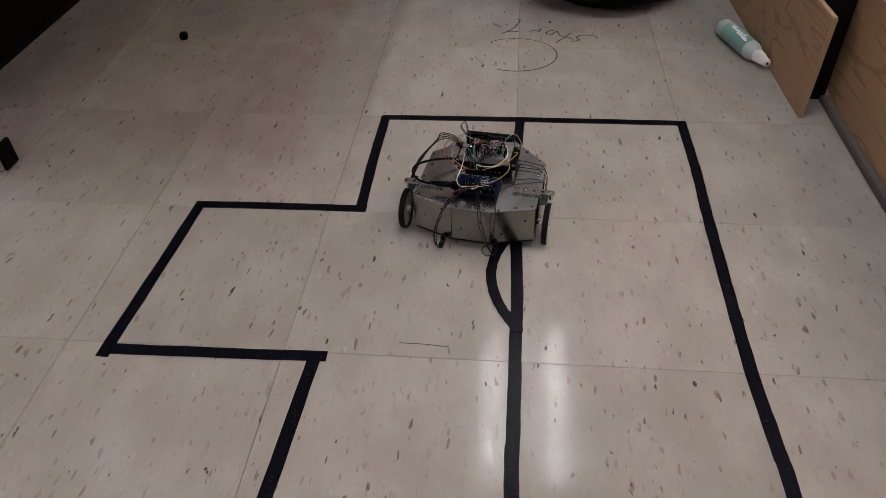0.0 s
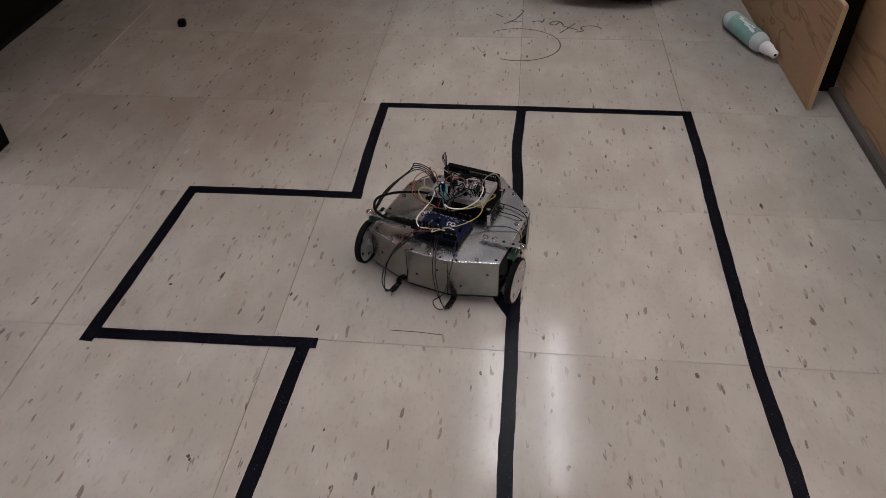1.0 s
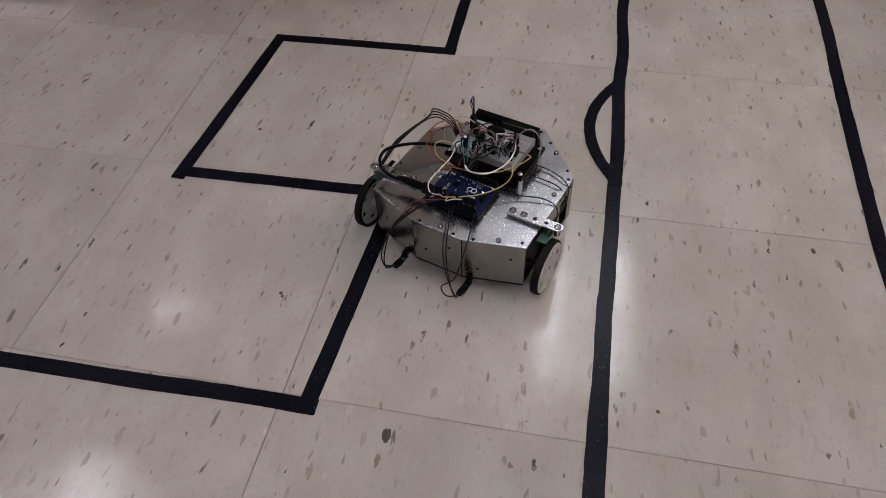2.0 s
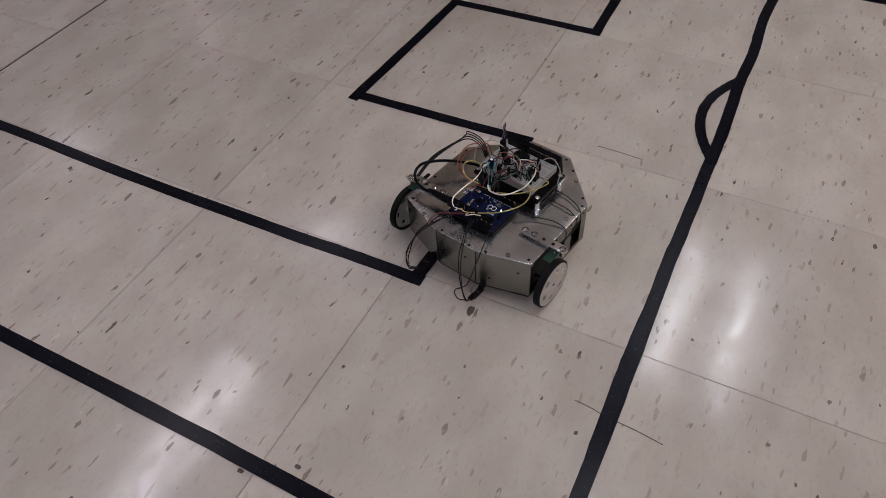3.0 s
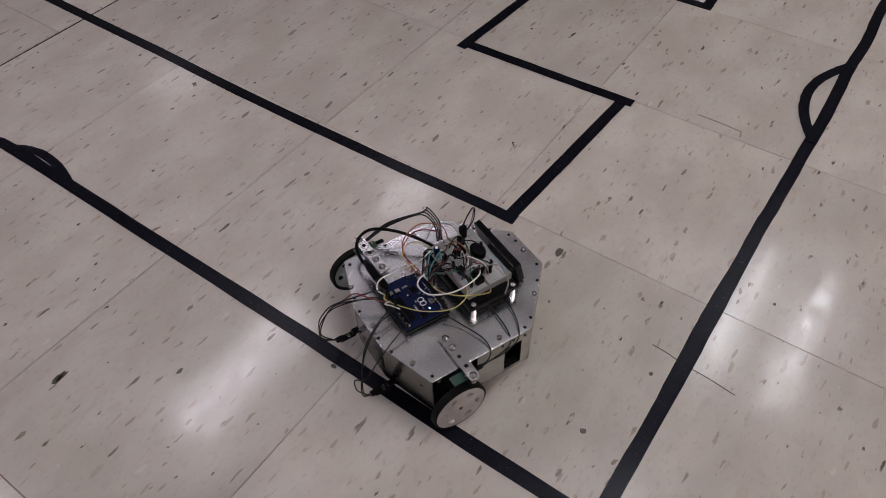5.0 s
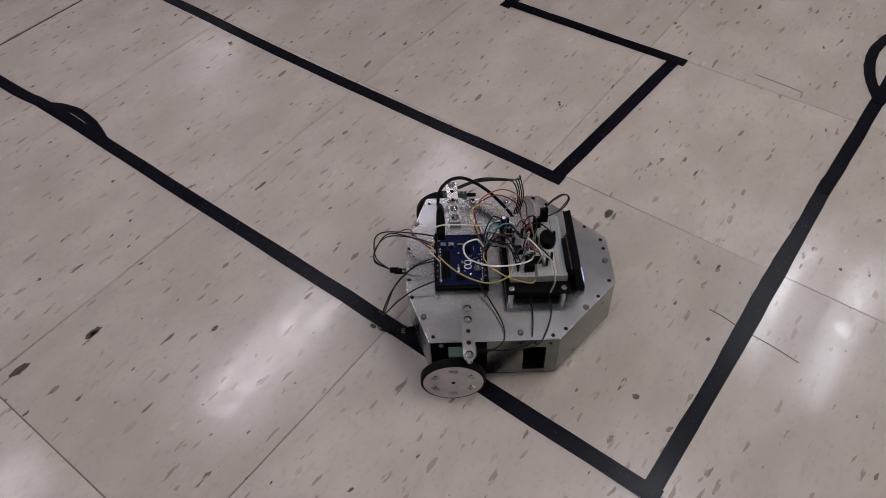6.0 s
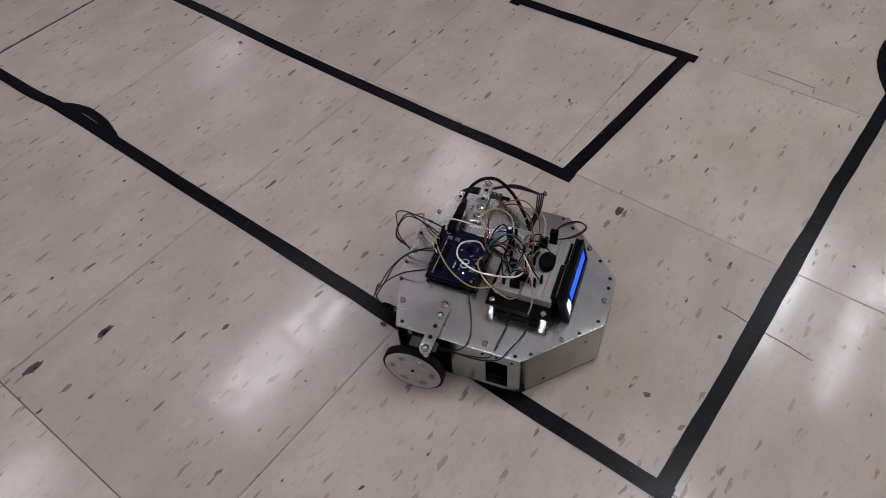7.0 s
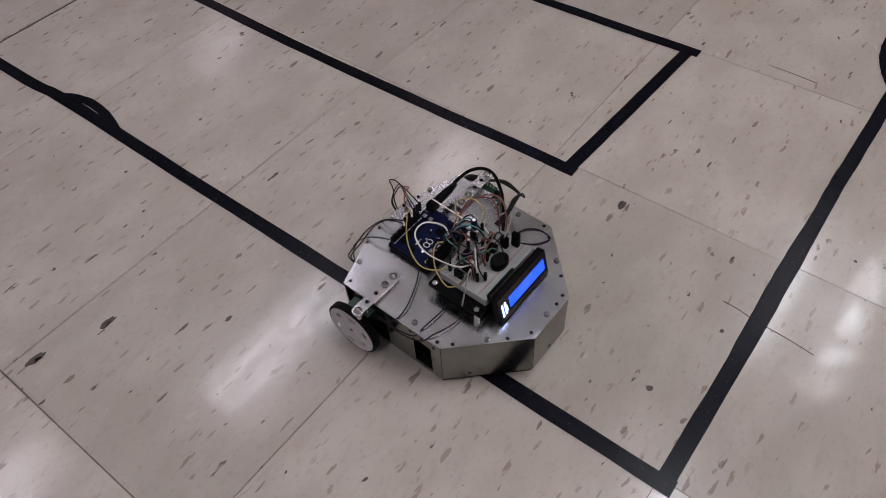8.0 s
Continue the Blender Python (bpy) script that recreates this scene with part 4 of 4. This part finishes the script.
    for x0, x1, y0, y1, h in ((10, 17, -90, -80, 8), (-24, -19, -92, -76, 7), (-34, -30, -84, -74, 9), (22, 27, -96, -88, 14), (30, 35, -104, -96, 18), (-12, -4, -74, -66, 6)):
        rp("chip", boxed(x0, x1, y0, y1, 98.3, 98.3 + h, bevel=0.5), M_BLACK, bb, "black plug-in part")
    cap = rp("capacitor", moved(lathe(bmesh.new(), [(105, 2.9), (105.5, 3.4), (117.5, 3.4), (118.5, 3.0)], 20, axis=2), Matrix.Translation((20, -58, 0))), M_PCB, bb, "dark blue capacitor with a bright top", smooth=True)
    rp("cap_top", cyl(bmesh.new(), 20, -58, 118.4, 118.8, 1.9), M_CAP, cap)
    for s in (-1.2, 1.2):
        rp("lead", cyl(bmesh.new(), 20 + s, -58, 88.7, 105, 0.4, n=6), M_STEEL, cap)
    # display leaning at the rear of the deck, facing back
    tilt = Matrix.Translation((1.5, -128.0, 88.5)) @ Matrix.Rotation(radians(-13), 4, "X")
    lcd = rp("display", moved(boxed(-39.5, 39.5, 2.2, 3.8, -16.5, 16.5, bevel=0.3), tilt), M_BLACK, label="character display lit blue in a black frame")
    rp("bezel", moved(boxed(-39.4, 39.4, -1.6, 2.2, -15.4, 15.7, bevel=0.4), tilt), M_BLACK, lcd, "black display frame")
    for x0, x1, z0, z1 in ((-39.5, -23.0, -15.5, 15.8), (37.2, 39.5, -15.5, 15.8), (-23.0, 37.2, 7.0, 15.8), (-23.0, 37.2, -15.5, -9.5)):
        rp("frame_bar", moved(boxed(x0, x1, -3.8, -1.5, z0, z1, bevel=0.2), tilt), M_BLACK, lcd)
    rp("screen", moved(boxed(-22.9, 37.1, -2.0, -1.6, -9.4, 6.9), tilt), M_LCD, lcd, "blue lit screen")
    for x0, x1, z0, z1 in ((-35.4, -33.2, -9.0, 6.5), (-31.2, -28.6, -8.5, 6.5), (-28.6, -27.2, -6, 1)):
        rp("backlight", moved(boxed(x0, x1, -4.2, -3.6, z0, z1), tilt), M_GLOW, lcd, "white backlight glare")
    hd = rp("header_strip", moved(boxed(-37, 4, 3.9, 10.5, 7.5, 16.0, bevel=0.4), tilt), M_BLACK, lcd, "black header strip")
    for k in range(16):
        rp("pin", moved(boxed(-36 + k * 2.54, -35.3 + k * 2.54, 4.5, 5.2, 15.9, 17.2), tilt), M_GOLD, hd)

    # line sensors under the nose
    for x in (43.0, -39.0):
        sb = rp("line_sensor", boxed(x - 4.0, x + 4.0, 43, 62, 7.5, 9.0, bevel=0.3), M_BLACK, label="small black line sensor board")
        rp("sensor_plug", boxed(x - 3.4, x + 3.4, 57, 67, 9.1, 12, bevel=0.5), M_BLACK, sb)
        rp("bracket_arm", boxed(x - 3, x + 3, 36, 46, 9.1, 14.2, bevel=0.4), M_BLACK, sb)
        for k in (-2.5, 0, 2.5):
            rp("pin", boxed(x + k - 0.35, x + k + 0.35, 49, 53, 9.1, 10.2), M_STEEL, sb)

    # wires
    def wire(color, points, rad=0.58, steps=7):
        rp("wire", tube(bmesh.new(), points, rad * 1.22, 6, steps), WIRE[color], label=color + " jumper wire")

    # to the right sensor
    wire("black", [(18, 12, 96), (26, 34, 92), (36, 62, 84), (37, 74, 77), (46, 80, 52), (46, 80, 28), (42, 66, 12)])
    wire("black", [(14, 13, 88), (24, 34, 87), (42, 62, 70), (48, 78, 46), (44, 82, 28), (43, 67, 12)])
    wire("black", [(10, 13, 88), (22, 36, 90), (40, 62, 76), (44, 78, 48), (43, 82, 26), (44, 68, 12)])
    # to the left sensor
    wire("black", [(-2, 13, 86), (-8, 34, 80), (-14, 54, 60), (-24, 66, 36), (-38, 74, 18), (-39, 67, 11)])
    wire("black", [(-6, 13, 86), (-12, 36, 82), (-20, 58, 58), (-32, 72, 30), (-40, 76, 18), (-40, 68, 11)])
    wire("black", [(-30, 13, 84), (-36, 34, 78), (-38, 52, 62), (-36, 68, 38), (-24, 76, 26), (-30, 78, 16), (-38, 70, 11)])
    wire("red", [(4, 13, 89), (10, 26, 97), (20, 34, 98), (32, 40, 92), (40, 56, 76)])
    # over the left flank
    wire("black", [(-34, -30, 82), (-52, -40, 77), (-78, -50, 76), (-94, -50, 73), (-101, -42, 70), (-102, -32, 68)])
    wire("black", [(-46, -80, 76), (-64, -80, 75), (-84, -78, 75), (-96, -74, 68), (-100, -56, 66), (-103, -34, 68)])
    wire("black", [(-46, -98, 76), (-66, -98, 75), (-88, -90, 75), (-97, -82, 68), (-101, -60, 65), (-101, -34, 68)])
    # bundle to the right wheel, arched
    for k in range(4):
        dx, dz = k * 1.8, k * 2.0
        wire("black", [(38, -70 - dx, 104), (50, -75 - dx, 114 + dz), (66 + dx, -73 - dx, 119 + dz), (84 - dx, -66 - 2 * dx, 107 + dz), (97 + k, -36 - dx, 93 + dz * 0.4), (104 + k, -14, 76)], 0.62)
    # thick supply cable from the deck round to the jack
    rp("supply_cable", tube(bmesh.new(), [(44, -74, 82), (60, -66, 86), (84, -46, 92), (100, -24, 95), (101, -8, 94), (92, 4, 90), (76, 8, 87), (60, 7, 87)], 1.9, 8, 8), M_BLACK, label="thick black supply cable")
    rp("barrel_plug", moved(lathe(bmesh.new(), [(37, 3.4), (40, 4.8), (58, 4.4), (70, 2.6)], 18), Matrix.Translation((0, 6.0, 86.8))), M_BLACK, label="black barrel plug", smooth=True)
    # white ring and other loops
    wire("white", [(6, -37, 91), (5, -30, 104), (-8, -17, 111), (-26, -20, 113), (-37, -40, 114), (-37, -62, 114), (-30, -80, 112), (-16, -84, 108), (-10, -76, 99)], 0.7)
    wire("white", [(12, 11, 90), (22, 16, 94), (28, 8, 100), (27, -14, 102), (29, -40, 98), (30, -58, 104), (28, -70, 99)], 0.58)
    wire("white", [(4, 11, 90), (2, 18, 92), (-6, 14, 95), (-12, 8, 92)], 0.58)
    wire("yellow", [(-2, -37, 91), (-14, -36, 97), (-28, -44, 98), (-42, -60, 100), (-50, -78, 102), (-44, -84, 99)], 0.58)
    wire("yellow", [(14, 12, 92), (2, 15, 95), (-26, -8, 93), (-42, -36, 94), (-40, -56, 98), (-30, -63, 99)], 0.58)
    wire("yellow", [(30, -60, 99), (44, -52, 108), (46, -36, 112), (34, -24, 108), (22, -36, 92)], 0.58)
    wire("grey", [(-24, -88, 99), (-30, -92, 118), (-42, -98, 124), (-52, -101, 108), (-52, -98, 89)], 0.58)
    wire("orange", [(38, -84, 99), (44, -80, 118), (60, -60, 118), (56, -36, 106), (30, -30, 96), (10, -36, 91)], 0.58)
    wire("red", [(36, -78, 99), (42, -72, 116), (56, -52, 114), (46, -30, 104), (20, -36, 92)], 0.58)
    wire("black", [(32, -99, 114), (36, -108, 125), (43, -120, 126), (50, -128, 112), (42, -120, 105), (35, -106, 103)], 0.6)
    wire("purple", [(34, -99, 114), (38, -110, 123), (45, -122, 123), (51, -127, 110), (41, -116, 104), (35, -104, 102)], 0.58)
    wire("grey", [(24, -92, 112), (40, -88, 120), (54, -76, 112), (50, -62, 98)], 0.6)
    rng = random.Random(21)
    names = ["black"] * 8 + ["red", "red", "brown", "green", "teal", "teal", "green", "white", "purple", "orange", "red", "grey"]
    for k in range(30):
        c = names[k % len(names)]
        if k < 14:
            a = Vector((rng.uniform(-10, 18), -37, 90))
            b = Vector((rng.uniform(-34, 34), rng.uniform(-72, -60), 98.5))
        else:
            a = Vector((rng.uniform(-36, 34), rng.uniform(-84, -64), 98.5))
            b = Vector((rng.uniform(-30, 30), rng.uniform(-108, -74), 98.5))
        m = (a + b) / 2 + Vector((rng.uniform(-10, 10), rng.uniform(-8, 8), rng.uniform(9, 22)))
        q1, q2 = a.lerp(m, 0.4) + Vector((0, 0, 7)), b.lerp(m, 0.4) + Vector((rng.uniform(-5, 5), 0, 7))
        wire(c, [tuple(a), tuple(q1), tuple(m), tuple(q2), tuple(b)], 0.6, 5)
        if k % 3 == 0:
            rp("wire_plug", boxed(b.x - 1.2, b.x + 1.2, b.y - 1.2, b.y + 1.2, 98.3, 110), M_BLACK, bb, "black wire plug")
    for x, y, h in ((16, 10.5, 101), (12, 10.5, 101), (7, 10.5, 100), (-1, 10.5, 99), (-8, 10.5, 99)):
        rp("wire_plug", boxed(x - 1.2, x + 1.2, y - 1.2, y + 1.2, 89, h), M_BLACK, ab, "black wire plug")
    return r, wheels


tapes()
floor_marks()
surroundings()
ROBOT, WHEELS = robot()



# ---------------------------------------------------------------- floor tiles, last of the structure
def floor_tiles():
    rng = random.Random(4)
    cuts_x = [-1.1715 - TILE * k for k in range(14, -1, -1)]
    east = [-0.9144 + TILE * k for k in range(0, 13)]
    spans = [(a, b, -0.069) for a, b in zip(cuts_x, cuts_x[1:])] + [(-1.1675, east[0], 0.0)] + [(a, b, 0.0) for a, b in zip(east, east[1:])]
    shared, far = {}, bmesh.new()
    for xa, xb, y_off in spans:
        xa, xb = max(xa, X0 + 0.002), min(xb, X1 - 0.002)
        if xb - xa < 0.01:
            continue
        for j in range(-11, 14):
            ya, yb = j * TILE + y_off, (j + 1) * TILE + y_off
            if ya < Y0 or yb > Y1:
                continue
            g = 0.0004
            w, d = xb - xa - 2 * g, yb - ya - 2 * (0.0008 if j in (-3, -4) else 0.00022)
            cx, cy = (xa + xb) / 2, (ya + yb) / 2
            if -1.8 < cx < 0.95 and -1.4 < cy < 1.9:
                key = (round(w, 4), round(d, 4))
                if key not in shared:
                    shared[key] = mesh_of("tile", boxed(-w / 2, w / 2, -d / 2, d / 2, -0.003, 0.0, bevel=0.0004), M_TILE)
                ob = new("tile", shared[key])
                ob.parent = floor
                ob.matrix_basis = pose(cx, cy, rng.uniform(-0.00012, 0.0))
            else:
                box(far, cx - w / 2, cx + w / 2, cy - d / 2, cy + d / 2, -0.003, 0.0)
    tagged(part("open_joint", boxed(-1.1712, -1.1678, Y0 + 0.01, Y1 - 0.01, -0.0015, -0.0007), M_HOLE), "open black joint between two runs of floor tiles", "joint", kind="structure")
    tagged(part("outer_tiles", far, M_TILE, floor), kind="stuff")


floor_tiles()

# ---------------------------------------------------------------- what moves
DRIVE = [  # seconds, x, y, heading
    (0, -0.0604, 0.2655, 171.77),
    (0.5, -0.0667, 0.2355, 163.13),
    (1, -0.0982, 0.1309, 161.85),
    (1.5, -0.1310, 0.0222, 161.55),
    (2, -0.1682, -0.0880, 161.40),
    (2.2, -0.1819, -0.1314, 161.42),
    (3.3, -0.2295, -0.3047, 170.97),
    (3.5, -0.2360, -0.3492, 171.53),
    (4, -0.2509, -0.4617, 170.84),
    (4.2, -0.2562, -0.5027, 170.63),
    (4.6, -0.2622, -0.5510, 168.2),
    (5.3, -0.2674, -0.5547, 147.24),
    (5.5, -0.2658, -0.5525, 140.73),
    (6, -0.2659, -0.5511, 128.56),
    (6.5, -0.2673, -0.5503, 118.24),
    (7, -0.2763, -0.5518, 107.31),
    (7.5, -0.2883, -0.5530, 97.15),
    (8, -0.3188, -0.5549, 88.71),
]


def motions():
    walk(ROBOT, [(t, pose(x, y, 0, 0, 0, a)) for t, x, y, a in DRIVE])
    ts = [d[0] for d in DRIVE]
    for wheel, side in zip(WHEELS, (-1, 1)):
        rows, turned, last = [], 0.0, None
        for k in range(81):
            t = k / 10
            x, y, a = (float(np.interp(t, ts, [d[i] for d in DRIVE])) for i in (1, 2, 3))
            c, s = math.cos(radians(a)), math.sin(radians(a))
            here = (x + c * WHEEL_AT[side][0] - s * WHEEL_AT[side][1], y + s * WHEEL_AT[side][0] + c * WHEEL_AT[side][1])
            if last:
                turned -= ((here[0] - last[0]) * -s + (here[1] - last[1]) * c) / 0.032
            last = here
            rows.append((t, pose(*WHEEL_AT[side], math.degrees(turned), 0, 0)))
        walk(wheel, rows)

motions()
